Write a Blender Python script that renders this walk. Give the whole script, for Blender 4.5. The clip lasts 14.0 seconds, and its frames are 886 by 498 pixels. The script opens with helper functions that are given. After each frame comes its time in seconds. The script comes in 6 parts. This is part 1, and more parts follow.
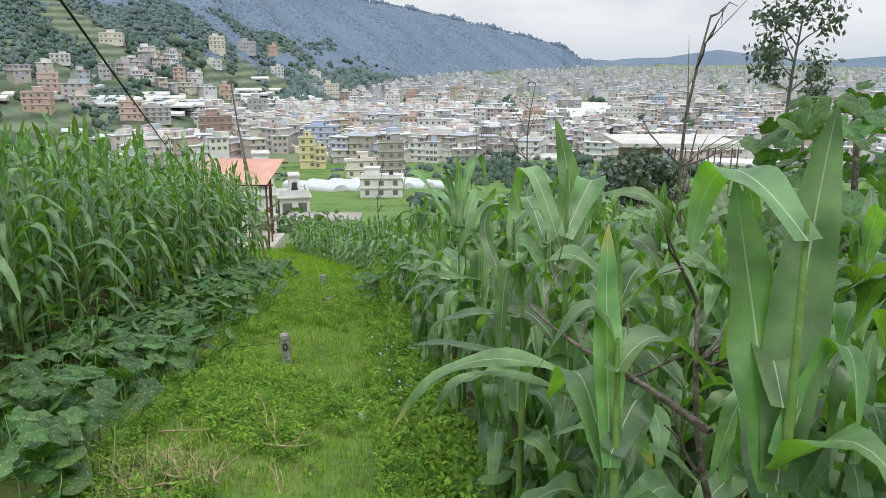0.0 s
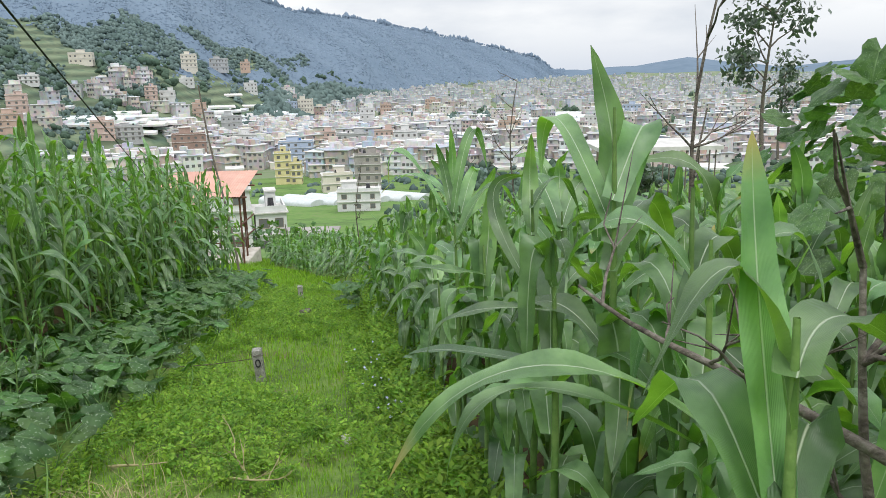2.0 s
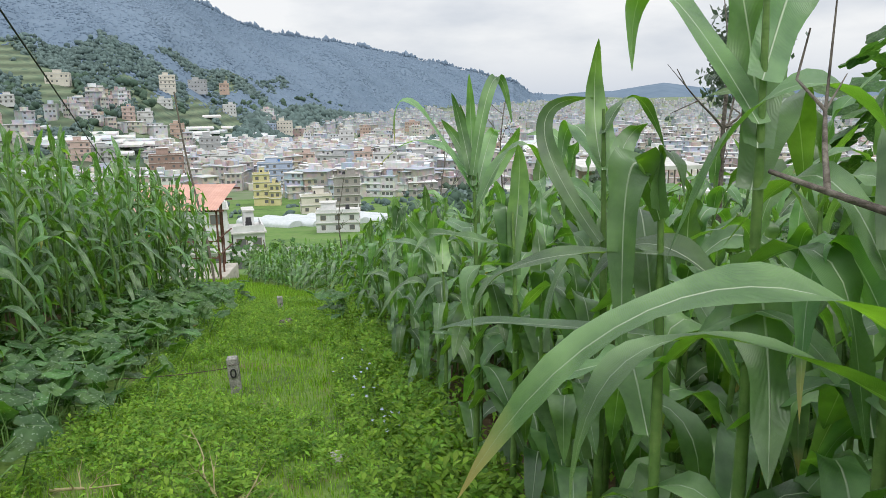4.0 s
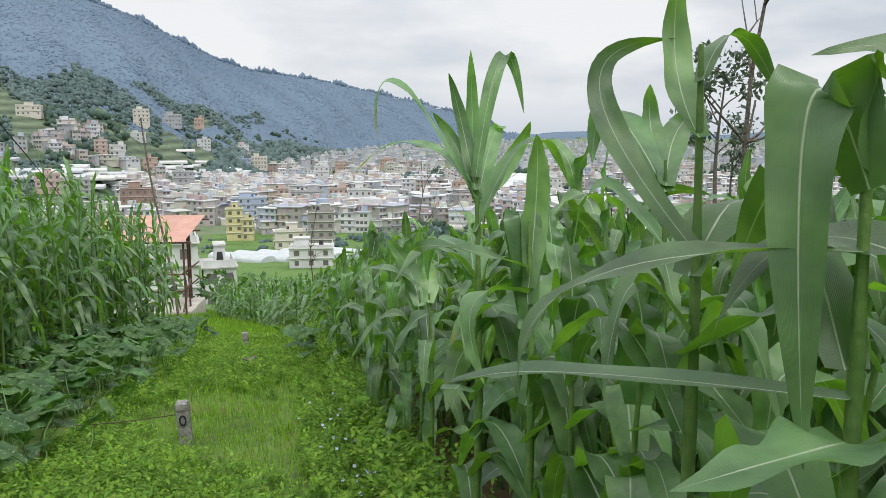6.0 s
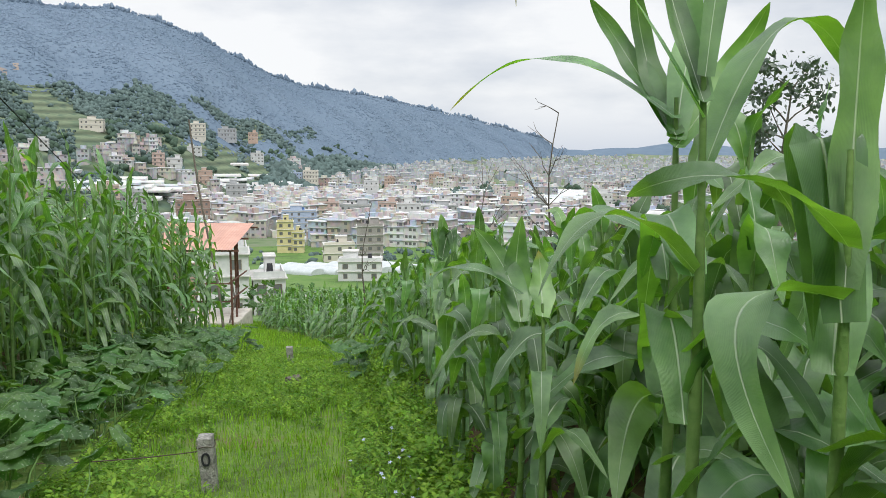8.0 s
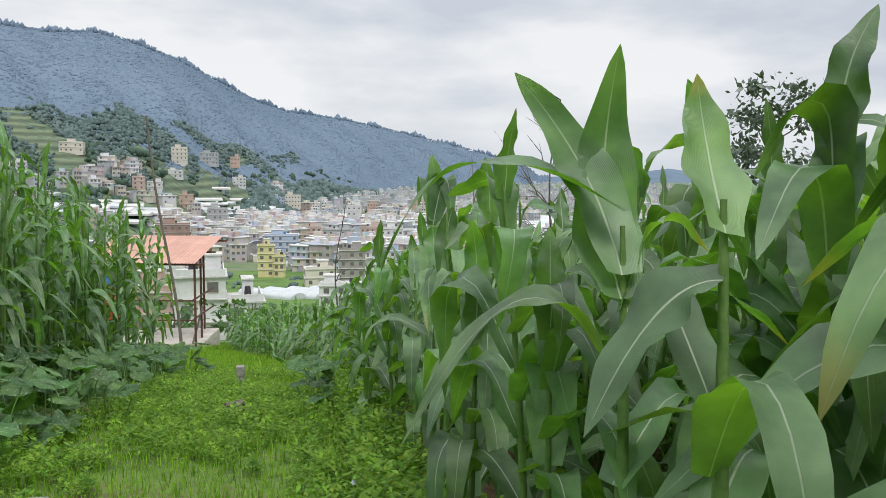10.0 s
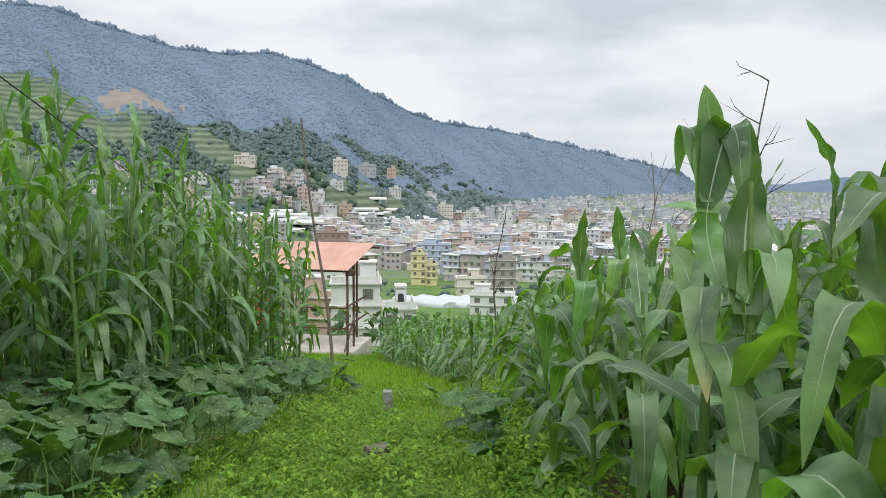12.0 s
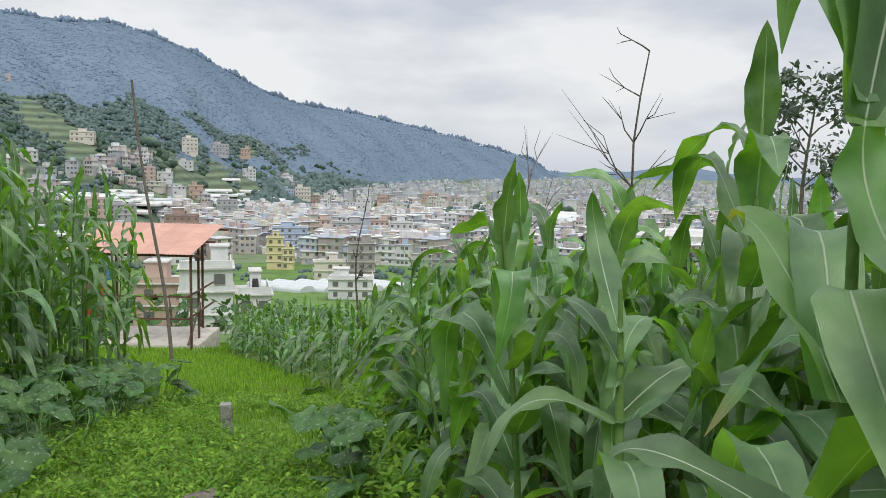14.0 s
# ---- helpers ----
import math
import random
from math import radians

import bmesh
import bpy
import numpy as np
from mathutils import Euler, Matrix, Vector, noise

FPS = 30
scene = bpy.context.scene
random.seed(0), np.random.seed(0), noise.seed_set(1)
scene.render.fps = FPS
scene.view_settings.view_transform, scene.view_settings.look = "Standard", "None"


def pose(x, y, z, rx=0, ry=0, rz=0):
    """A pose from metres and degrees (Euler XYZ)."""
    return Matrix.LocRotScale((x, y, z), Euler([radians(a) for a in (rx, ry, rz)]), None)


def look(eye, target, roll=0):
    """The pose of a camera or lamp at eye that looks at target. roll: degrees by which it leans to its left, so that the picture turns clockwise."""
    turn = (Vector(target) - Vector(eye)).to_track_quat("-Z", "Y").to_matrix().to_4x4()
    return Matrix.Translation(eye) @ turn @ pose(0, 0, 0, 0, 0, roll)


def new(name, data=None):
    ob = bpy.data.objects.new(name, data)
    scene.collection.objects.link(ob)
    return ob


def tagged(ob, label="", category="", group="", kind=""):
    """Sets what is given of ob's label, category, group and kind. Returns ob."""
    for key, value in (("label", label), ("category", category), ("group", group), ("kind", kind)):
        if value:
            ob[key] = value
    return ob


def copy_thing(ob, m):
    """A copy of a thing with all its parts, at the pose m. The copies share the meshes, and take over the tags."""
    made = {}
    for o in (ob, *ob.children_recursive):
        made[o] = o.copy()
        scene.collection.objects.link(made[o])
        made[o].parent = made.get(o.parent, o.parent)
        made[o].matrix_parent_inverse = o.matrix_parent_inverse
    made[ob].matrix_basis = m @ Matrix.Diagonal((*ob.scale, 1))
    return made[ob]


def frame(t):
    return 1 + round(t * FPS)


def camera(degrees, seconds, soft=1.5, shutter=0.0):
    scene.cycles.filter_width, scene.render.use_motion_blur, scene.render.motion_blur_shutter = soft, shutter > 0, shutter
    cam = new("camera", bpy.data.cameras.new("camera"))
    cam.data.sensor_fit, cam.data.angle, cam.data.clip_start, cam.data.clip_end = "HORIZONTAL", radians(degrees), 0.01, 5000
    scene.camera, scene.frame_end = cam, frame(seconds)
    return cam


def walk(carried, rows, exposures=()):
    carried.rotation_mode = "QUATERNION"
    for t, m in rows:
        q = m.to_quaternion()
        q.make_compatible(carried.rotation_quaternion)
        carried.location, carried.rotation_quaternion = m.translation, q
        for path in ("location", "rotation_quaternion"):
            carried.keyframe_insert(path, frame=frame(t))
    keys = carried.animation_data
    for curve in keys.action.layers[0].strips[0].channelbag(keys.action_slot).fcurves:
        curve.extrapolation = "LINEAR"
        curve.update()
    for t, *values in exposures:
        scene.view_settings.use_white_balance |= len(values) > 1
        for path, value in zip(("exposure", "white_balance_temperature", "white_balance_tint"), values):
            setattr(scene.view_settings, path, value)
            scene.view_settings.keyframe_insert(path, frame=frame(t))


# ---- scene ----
cam = camera(61.4, 14.0, soft=0.5)

PATH = [
    (0, (-0.103, 0.128, 1.484), (-0.102, 2.064, 0.983), 0.06),
    (0.5, (-0.082, 0.315, 1.352), (-0.024, 2.256, 0.872), -0.68),
    (1, (-0.127, 0.526, 1.266), (-0.002, 2.463, 0.787), -0.68),
    (1.5, (-0.168, 0.689, 1.200), (-0.061, 2.628, 0.722), -0.88),
    (2, (-0.192, 0.870, 1.164), (-0.134, 2.814, 0.694), -1.21),
    (2.5, (-0.290, 1.086, 1.081), (-0.228, 3.030, 0.614), -1.52),
    (3, (-0.318, 1.262, 0.952), (-0.255, 3.207, 0.490), -1.36),
    (5.5, (-0.419, 2.122, 0.569), (-0.223, 4.084, 0.234), -0.17),
    (6, (-0.389, 2.347, 0.524), (-0.202, 4.313, 0.209), 0.08),
    (6.5, (-0.408, 2.586, 0.446), (-0.219, 4.566, 0.238), -0.23),
    (7, (-0.372, 2.878, 0.316), (-0.187, 4.859, 0.115), 0.06),
    (7.5, (-0.428, 3.237, 0.259), (-0.340, 5.215, -0.022), -0.78),
    (8, (-0.561, 3.650, 0.212), (-0.501, 5.630, -0.063), 0.39),
    (10.5, (-0.545, 5.942, -0.484), (-0.435, 7.930, -0.673), 0.79),
    (11, (-0.636, 6.338, -0.520), (-0.833, 8.320, -0.701), 0.13),
    (11.5, (-0.719, 6.674, -0.555), (-1.052, 8.637, -0.748), 0.33),
    (12, (-0.821, 7.029, -0.576), (-1.116, 8.998, -0.759), 0.50),
    (12.5, (-0.847, 7.381, -0.622), (-1.133, 9.352, -0.804), 0.65),
    (13, (-0.877, 7.696, -0.651), (-0.906, 9.688, -0.826), 1.25),
    (13.5, (-0.958, 7.971, -0.670), (-0.875, 9.958, -0.883), 1.36),
    (14, (-0.968, 8.278, -0.724), (-0.885, 10.264, -0.945), 1.50),
]
walk(cam, [(t, look(eye, target, roll)) for t, eye, target, roll in PATH], [(0.0, 0.05), (0.5, 0.02), (1.0, 0.16), (1.5, 0.2), (2.0, 0.16), (2.5, 0.02), (3.0, 0.1), (5.5, -0.1), (6.0, -0.03), (6.5, -0.08), (7.0, 0.05), (7.5, 0.22), (8.0, 0.08), (10.5, -0.03), (11.0, -0.02), (11.5, 0.1), (12.0, 0.0), (12.5, -0.06), (13.5, 0.05), (14.0, -0.08)])

# ---- light ----
world = bpy.data.worlds.new("world")
scene.world = world
world.use_nodes = True
wn, wl = world.node_tree.nodes, world.node_tree.links
wn.clear()
SUN_EL, SUN_AZ = radians(58), radians(165)


def wnode(kind, **values):
    n = wn.new(kind)
    for k, v in values.items():
        n.inputs[k].default_value = v
    return n


sky = wn.new("ShaderNodeTexSky")
sky.sky_type, sky.sun_disc, sky.sun_elevation, sky.sun_rotation = "NISHITA", False, SUN_EL, SUN_AZ
sky_bg = wnode("ShaderNodeBackground", Strength=0.09)
wl.new(sky.outputs[0], sky_bg.inputs["Color"])
# overcast layer: soft cloud bellies, brighter towards the zenith
tc = wn.new("ShaderNodeTexCoord")
sep = wn.new("ShaderNodeSeparateXYZ")
wl.new(tc.outputs["Generated"], sep.inputs[0])
stretch = wn.new("ShaderNodeMapping")
stretch.inputs["Scale"].default_value = (1.5, 1.5, 5.0)
stretch.inputs["Location"].default_value = (0.35, 0.1, 0.2)
wl.new(tc.outputs["Generated"], stretch.inputs[0])
cn = wnode("ShaderNodeTexNoise", Scale=2.1, Detail=7.0, Roughness=0.52)
wl.new(stretch.outputs[0], cn.inputs["Vector"])
cr = wn.new("ShaderNodeValToRGB")
cr.color_ramp.elements[0].position, cr.color_ramp.elements[0].color = 0.36, (0.62, 0.665, 0.74, 1)
cr.color_ramp.elements[1].position, cr.color_ramp.elements[1].color = 0.60, (0.93, 0.94, 0.955, 1)
wl.new(cn.outputs["Fac"], cr.inputs[0])
low = wn.new("ShaderNodeMapRange")
low.inputs["From Min"].default_value, low.inputs["From Max"].default_value = 0.0, 0.07
low.inputs["To Min"].default_value, low.inputs["To Max"].default_value = 0.75, 0.0
wl.new(sep.outputs["Z"], low.inputs["Value"])
mist = wn.new("ShaderNodeMix")
mist.data_type = "RGBA"
mist.inputs["B"].default_value = (0.60, 0.66, 0.76, 1)
wl.new(low.outputs[0], mist.inputs["Factor"])
wl.new(cr.outputs[0], mist.inputs["A"])
up = wn.new("ShaderNodeMapRange")
up.inputs["From Min"].default_value, up.inputs["From Max"].default_value = 0.2, 0.9
up.inputs["To Min"].default_value, up.inputs["To Max"].default_value = 1.0, 1.85
wl.new(sep.outputs["Z"], up.inputs["Value"])
cloud_bg = wn.new("ShaderNodeBackground")
wl.new(mist.outputs["Result"], cloud_bg.inputs["Color"])
wl.new(up.outputs[0], cloud_bg.inputs["Strength"])
wmix = wnode("ShaderNodeMixShader", Fac=0.93)
wout = wn.new("ShaderNodeOutputWorld")
wl.new(sky_bg.outputs[0], wmix.inputs[1])
wl.new(cloud_bg.outputs[0], wmix.inputs[2])
wl.new(wmix.outputs[0], wout.inputs[0])

sun = new("sun", bpy.data.lights.new("sun", "SUN"))
sun.data.energy, sun.data.angle, sun.data.color = 1.5, radians(18), (1.0, 0.97, 0.92)
sun_from = Vector((math.sin(SUN_AZ) * math.cos(SUN_EL), math.cos(SUN_AZ) * math.cos(SUN_EL), math.sin(SUN_EL)))
sun.matrix_world = look(sun_from * 50, (0, 0, 0))
scene.view_settings.exposure = 0.0


# ---- materials ----
def material(name, colours, scale=6.0, rough=0.8, bump=0.0, bump_scale=60.0, metal=0.0, spec=0.3, island="", vary=0.25, fine=4.0):
    """colours: two to four, spread by noise of two sizes; island: 'object' or 'island' for a random shift in value for each piece."""
    m = bpy.data.materials.new(name)
    m.use_nodes = True
    n, l = m.node_tree.nodes, m.node_tree.links
    b = n["Principled BSDF"]
    b.inputs["Roughness"].default_value, b.inputs["Metallic"].default_value = rough, metal
    b.inputs["Specular IOR Level"].default_value = spec
    co = n.new("ShaderNodeTexCoord")
    big = n.new("ShaderNodeTexNoise")
    big.inputs["Scale"].default_value, big.inputs["Detail"].default_value = scale, 6.0
    l.new(co.outputs["Object"], big.inputs["Vector"])
    small = n.new("ShaderNodeTexNoise")
    small.inputs["Scale"].default_value, small.inputs["Detail"].default_value = scale * fine, 5.0
    l.new(co.outputs["Object"], small.inputs["Vector"])
    mixn = n.new("ShaderNodeMix")
    mixn.inputs["Factor"].default_value = 0.4
    l.new(big.outputs["Fac"], mixn.inputs["A"])
    l.new(small.outputs["Fac"], mixn.inputs["B"])
    ramp = n.new("ShaderNodeValToRGB")
    els = ramp.color_ramp.elements
    while len(els) < len(colours):
        els.new(0.5)
    for i, c in enumerate(colours):
        els[i].position = 0.36 + 0.28 * i / max(1, len(colours) - 1)
        els[i].color = (*c, 1)
    l.new(mixn.outputs["Result"], ramp.inputs[0])
    last = ramp.outputs[0]
    if island:
        src = n.new("ShaderNodeObjectInfo" if island == "object" else "ShaderNodeNewGeometry")
        rnd = src.outputs["Random" if island == "object" else "Random Per Island"]
        mr = n.new("ShaderNodeMapRange")
        mr.inputs["To Min"].default_value, mr.inputs["To Max"].default_value = 1 - vary, 1 + vary
        l.new(rnd, mr.inputs["Value"])
        hsv = n.new("ShaderNodeHueSaturation")
        l.new(mr.outputs[0], hsv.inputs["Value"])
        l.new(last, hsv.inputs["Color"])
        last = hsv.outputs[0]
    l.new(last, b.inputs["Base Color"])
    if bump:
        tex = n.new("ShaderNodeTexNoise")
        tex.inputs["Scale"].default_value, tex.inputs["Detail"].default_value = bump_scale, 4.0
        l.new(co.outputs["Object"], tex.inputs["Vector"])
        bp = n.new("ShaderNodeBump")
        bp.inputs["Strength"].default_value, bp.inputs["Distance"].default_value = bump, 0.02
        l.new(tex.outputs["Fac"], bp.inputs["Height"])
        l.new(bp.outputs[0], b.inputs["Normal"])
    return m


def leaf_material(name, dark, light, rib, glow, rough=0.36, island="object", veins=34.0, rib_width=0.03, through_light=0.31, spots=0.0, dry=None, spec=0.75):
    """A leaf with a pale midrib, fine veins along it and light that shines through the blade. UV: u across (0..1), v along."""
    m = bpy.data.materials.new(name)
    m.use_nodes = True
    n, l = m.node_tree.nodes, m.node_tree.links
    b, out = n["Principled BSDF"], n["Material Output"]
    b.inputs["Roughness"].default_value = rough
    b.inputs["Specular IOR Level"].default_value = spec
    uv = n.new("ShaderNodeUVMap")
    uv.uv_map = "UVMap"
    s = n.new("ShaderNodeSeparateXYZ")
    l.new(uv.outputs[0], s.inputs[0])
    co = n.new("ShaderNodeTexCoord")

    def math_node(op, a, c=None):
        k = n.new("ShaderNodeMath")
        k.operation = op
        for i, v in enumerate((a, c)):
            if v is None:
                continue
            if isinstance(v, (int, float)):
                k.inputs[i].default_value = v
            else:
                l.new(v, k.inputs[i])
        return k.outputs[0]

    noise_node = n.new("ShaderNodeTexNoise")
    noise_node.inputs["Scale"].default_value, noise_node.inputs["Detail"].default_value = 7.0, 5.0
    l.new(co.outputs["Object"], noise_node.inputs["Vector"])
    ramp = n.new("ShaderNodeValToRGB")
    ramp.color_ramp.elements[0].position, ramp.color_ramp.elements[0].color = 0.33, (*dark, 1)
    ramp.color_ramp.elements[1].position, ramp.color_ramp.elements[1].color = 0.68, (*light, 1)
    l.new(noise_node.outputs["Fac"], ramp.inputs[0])
    src = n.new("ShaderNodeObjectInfo" if island == "object" else "ShaderNodeNewGeometry")
    rnd = src.outputs["Random" if island == "object" else "Random Per Island"]
    hsv = n.new("ShaderNodeHueSaturation")
    mr = n.new("ShaderNodeMapRange")
    mr.inputs["To Min"].default_value, mr.inputs["To Max"].default_value = 0.62, 1.3
    l.new(rnd, mr.inputs["Value"])
    l.new(mr.outputs[0], hsv.inputs["Value"])
    mh = n.new("ShaderNodeMapRange")
    mh.inputs["To Min"].default_value, mh.inputs["To Max"].default_value = 0.515, 0.485
    l.new(math_node("FRACT", math_node("MULTIPLY", rnd, 7.31)), mh.inputs["Value"])
    l.new(mh.outputs[0], hsv.inputs["Hue"])
    l.new(ramp.outputs[0], hsv.inputs["Color"])
    base = hsv.outputs[0]
    across = math_node("ABSOLUTE", math_node("SUBTRACT", s.outputs["X"], 0.5))
    if dry:
        tip = n.new("ShaderNodeMapRange")
        tip.inputs["From Min"].default_value, tip.inputs["From Max"].default_value = 0.95, 1.12
        l.new(math_node("ADD", s.outputs["Y"], math_node("MULTIPLY", noise_node.outputs["Fac"], 0.25)), tip.inputs["Value"])
        dm = n.new("ShaderNodeMix")
        dm.data_type = "RGBA"
        l.new(math_node("MULTIPLY", tip.outputs[0], math_node("GREATER_THAN", rnd, 0.93)), dm.inputs["Factor"])
        l.new(base, dm.inputs["A"])
        dm.inputs["B"].default_value = (*dry, 1)
        base = dm.outputs["Result"]
    if spots:
        sp = n.new("ShaderNodeTexNoise")
        sp.inputs["Scale"].default_value, sp.inputs["Detail"].default_value = 45.0, 2.0
        l.new(co.outputs["Object"], sp.inputs["Vector"])
        sm = n.new("ShaderNodeMapRange")
        sm.inputs["From Min"].default_value, sm.inputs["From Max"].default_value = 0.6, 0.68
        sm.inputs["To Max"].default_value = spots
        l.new(sp.outputs["Fac"], sm.inputs["Value"])
        pm = n.new("ShaderNodeMix")
        pm.data_type = "RGBA"
        l.new(sm.outputs[0], pm.inputs["Factor"])
        l.new(base, pm.inputs["A"])
        pm.inputs["B"].default_value = (0.36, 0.45, 0.36, 1)
        base = pm.outputs["Result"]
    ribm = n.new("ShaderNodeMapRange")
    ribm.inputs["From Min"].default_value, ribm.inputs["From Max"].default_value = rib_width, rib_width * 0.35
    l.new(across, ribm.inputs["Value"])
    fade = math_node("MULTIPLY", ribm.outputs[0], math_node("SUBTRACT", 1.0, math_node("MULTIPLY", s.outputs["Y"], 0.55)))
    cm = n.new("ShaderNodeMix")
    cm.data_type = "RGBA"
    l.new(fade, cm.inputs["Factor"])
    l.new(base, cm.inputs["A"])
    cm.inputs["B"].default_value = (*rib, 1)
    l.new(cm.outputs["Result"], b.inputs["Base Color"])
    vein = math_node("SINE", math_node("MULTIPLY", s.outputs["X"], veins * 6.283))
    height = math_node("ADD", math_node("MULTIPLY", vein, 0.07), math_node("MULTIPLY", noise_node.outputs["Fac"], 3.0))
    height = math_node("ADD", height, math_node("MULTIPLY", ribm.outputs[0], -1.5))
    bp = n.new("ShaderNodeBump")
    bp.inputs["Strength"].default_value, bp.inputs["Distance"].default_value = 0.5, 0.004
    l.new(height, bp.inputs["Height"])
    l.new(bp.outputs[0], b.inputs["Normal"])
    tr = n.new("ShaderNodeBsdfTranslucent")
    gm = n.new("ShaderNodeMix")
    gm.data_type, gm.blend_type = "RGBA", "MULTIPLY"
    gm.inputs["Factor"].default_value = 1.0
    l.new(base, gm.inputs["A"])
    gm.inputs["B"].default_value = (*glow, 1)
    l.new(gm.outputs["Result"], tr.inputs["Color"])
    mx = n.new("ShaderNodeMixShader")
    mx.inputs[0].default_value = through_light
    l.new(b.outputs[0], mx.inputs[1])
    l.new(tr.outputs[0], mx.inputs[2])
    l.new(mx.outputs[0], out.inputs["Surface"])
    return m


MAIZE_D, MAIZE_L, MAIZE_RIB, MAIZE_GLOW = (0.066, 0.145, 0.05), (0.2, 0.335, 0.15), (0.6, 0.68, 0.5), (1.9, 2.4, 0.22)
maize_leaf_m = leaf_material("maize_leaf", MAIZE_D, MAIZE_L, MAIZE_RIB, MAIZE_GLOW, dry=(0.42, 0.33, 0.13))
maize_far_m = leaf_material("maize_leaf_field", MAIZE_D, MAIZE_L, MAIZE_RIB, MAIZE_GLOW, island="island", dry=(0.42, 0.33, 0.13))
squash_leaf_m = leaf_material("squash_leaf", (0.045, 0.112, 0.032), (0.095, 0.195, 0.055), (0.2, 0.32, 0.13), (1.8, 2.1, 0.5), rough=0.55, spec=0.4, veins=0.0, rib_width=0.02, through_light=0.25, spots=0.55)
squash_far_m = leaf_material("squash_leaf_bed", (0.045, 0.112, 0.032), (0.095, 0.195, 0.055), (0.2, 0.32, 0.13), (1.8, 2.1, 0.5), rough=0.55, spec=0.4, island="island", veins=0.0, rib_width=0.02, through_light=0.25, spots=0.4)
grass_m = leaf_material("grass_blade", (0.135, 0.275, 0.026), (0.25, 0.42, 0.055), (0.3, 0.42, 0.08), (1.7, 1.8, 0.4), rough=0.6, spec=0.2, island="island", through_light=0.35, dry=(0.4, 0.33, 0.15))
weed_m = leaf_material("weed_leaf", (0.085, 0.2, 0.025), (0.24, 0.39, 0.05), (0.26, 0.38, 0.07), (1.8, 1.9, 0.4), rough=0.6, spec=0.2, island="island", veins=0.0, through_light=0.3)
stalk_m = material("maize_stalk", [(0.10, 0.19, 0.05), (0.17, 0.27, 0.08)], 9, 0.5, 0.2, 90, island="object")
stalk_far_m = material("maize_stalk_field", [(0.09, 0.17, 0.05), (0.16, 0.25, 0.08)], 9, 0.5, island="island")
stem_m = material("vine_stem", [(0.13, 0.25, 0.07), (0.19, 0.32, 0.1)], 12, 0.6)
bark_m = material("dead_bark", [(0.06, 0.05, 0.042), (0.14, 0.12, 0.10), (0.22, 0.2, 0.17)], 14, 0.9, 0.6, 60)
rust_m = material("rusty_steel", [(0.12, 0.06, 0.045), (0.2, 0.10, 0.07)], 10, 0.75, 0.3, 80, metal=0.3)
pole_m = material("weathered_pole", [(0.12, 0.10, 0.085), (0.22, 0.19, 0.16)], 8, 0.85, 0.4, 70)
post_m = material("old_concrete_post", [(0.13, 0.13, 0.12), (0.3, 0.29, 0.27), (0.42, 0.41, 0.38)], 16, 0.9, 0.6, 90)
black_m = material("black_paint", [(0.02, 0.02, 0.025), (0.04, 0.04, 0.045)], 30, 0.7)
white_paint_m = material("number_paint", [(0.5, 0.52, 0.53), (0.68, 0.7, 0.7)], 30, 0.7)
wire_m = material("rusted_wire", [(0.06, 0.045, 0.035), (0.12, 0.09, 0.07)], 30, 0.8)
cable_m = material("black_cable", [(0.015, 0.015, 0.017), (0.03, 0.03, 0.032)], 20, 0.6)
slab_m = material("pale_concrete", [(0.42, 0.38, 0.33), (0.58, 0.54, 0.48), (0.66, 0.62, 0.56)], 1.6, 0.9, 0.3, 20)
roof_pink_m = material("pink_roof_sheet", [(0.53, 0.29, 0.225), (0.62, 0.36, 0.285)], 1.2, 0.6, island="object", vary=0.08)
stone_m = material("field_stone", [(0.2, 0.17, 0.14), (0.36, 0.31, 0.26), (0.45, 0.42, 0.37)], 9, 0.9, 0.5, 40)
soil_m = material("brown_soil", [(0.10, 0.065, 0.04), (0.17, 0.115, 0.07)], 5, 0.95, 0.6, 40)
straw_m = material("dry_straw", [(0.24, 0.2, 0.10), (0.42, 0.37, 0.2)], 6, 0.8, island="island")
fruit_m = material("yellow_flower", [(0.75, 0.5, 0.04), (0.85, 0.62, 0.08)], 20, 0.6)
blue_flower_m = material("pale_blue_flower", [(0.42, 0.46, 0.66), (0.6, 0.63, 0.78)], 20, 0.6)


# ---- mesh helpers ----
def mesh_from(name, verts, faces, mats, uvs=None, smooth=True, index=None):
    """A mesh from arrays: verts (n, 3), faces (m, 3 or 4), uvs per vertex (n, 2)."""
    me = bpy.data.meshes.new(name)
    verts, faces = np.asarray(verts, dtype=np.float32), np.asarray(faces, dtype=np.int32)
    k = faces.shape[1]
    me.vertices.add(len(verts))
    me.vertices.foreach_set("co", verts.ravel())
    me.loops.add(faces.size)
    me.loops.foreach_set("vertex_index", faces.ravel())
    me.polygons.add(len(faces))
    me.polygons.foreach_set("loop_start", np.arange(0, faces.size, k, dtype=np.int32))
    me.polygons.foreach_set("use_smooth", np.full(len(faces), smooth))
    for m in mats if isinstance(mats, (list, tuple)) else [mats]:
        me.materials.append(m)
    if index is not None:
        me.polygons.foreach_set("material_index", np.asarray(index, dtype=np.int32))
    if uvs is not None:
        layer = me.uv_layers.new(name="UVMap")
        layer.data.foreach_set("uv", np.asarray(uvs, dtype=np.float32)[faces.ravel()].ravel())
    me.update(calc_edges=True)
    me.validate()
    return me


def part_of(name, data, parent, m=None, label=""):
    ob = new(name, data)
    ob.parent = parent
    if m is not None:
        ob.matrix_basis = m
    return tagged(ob, label)


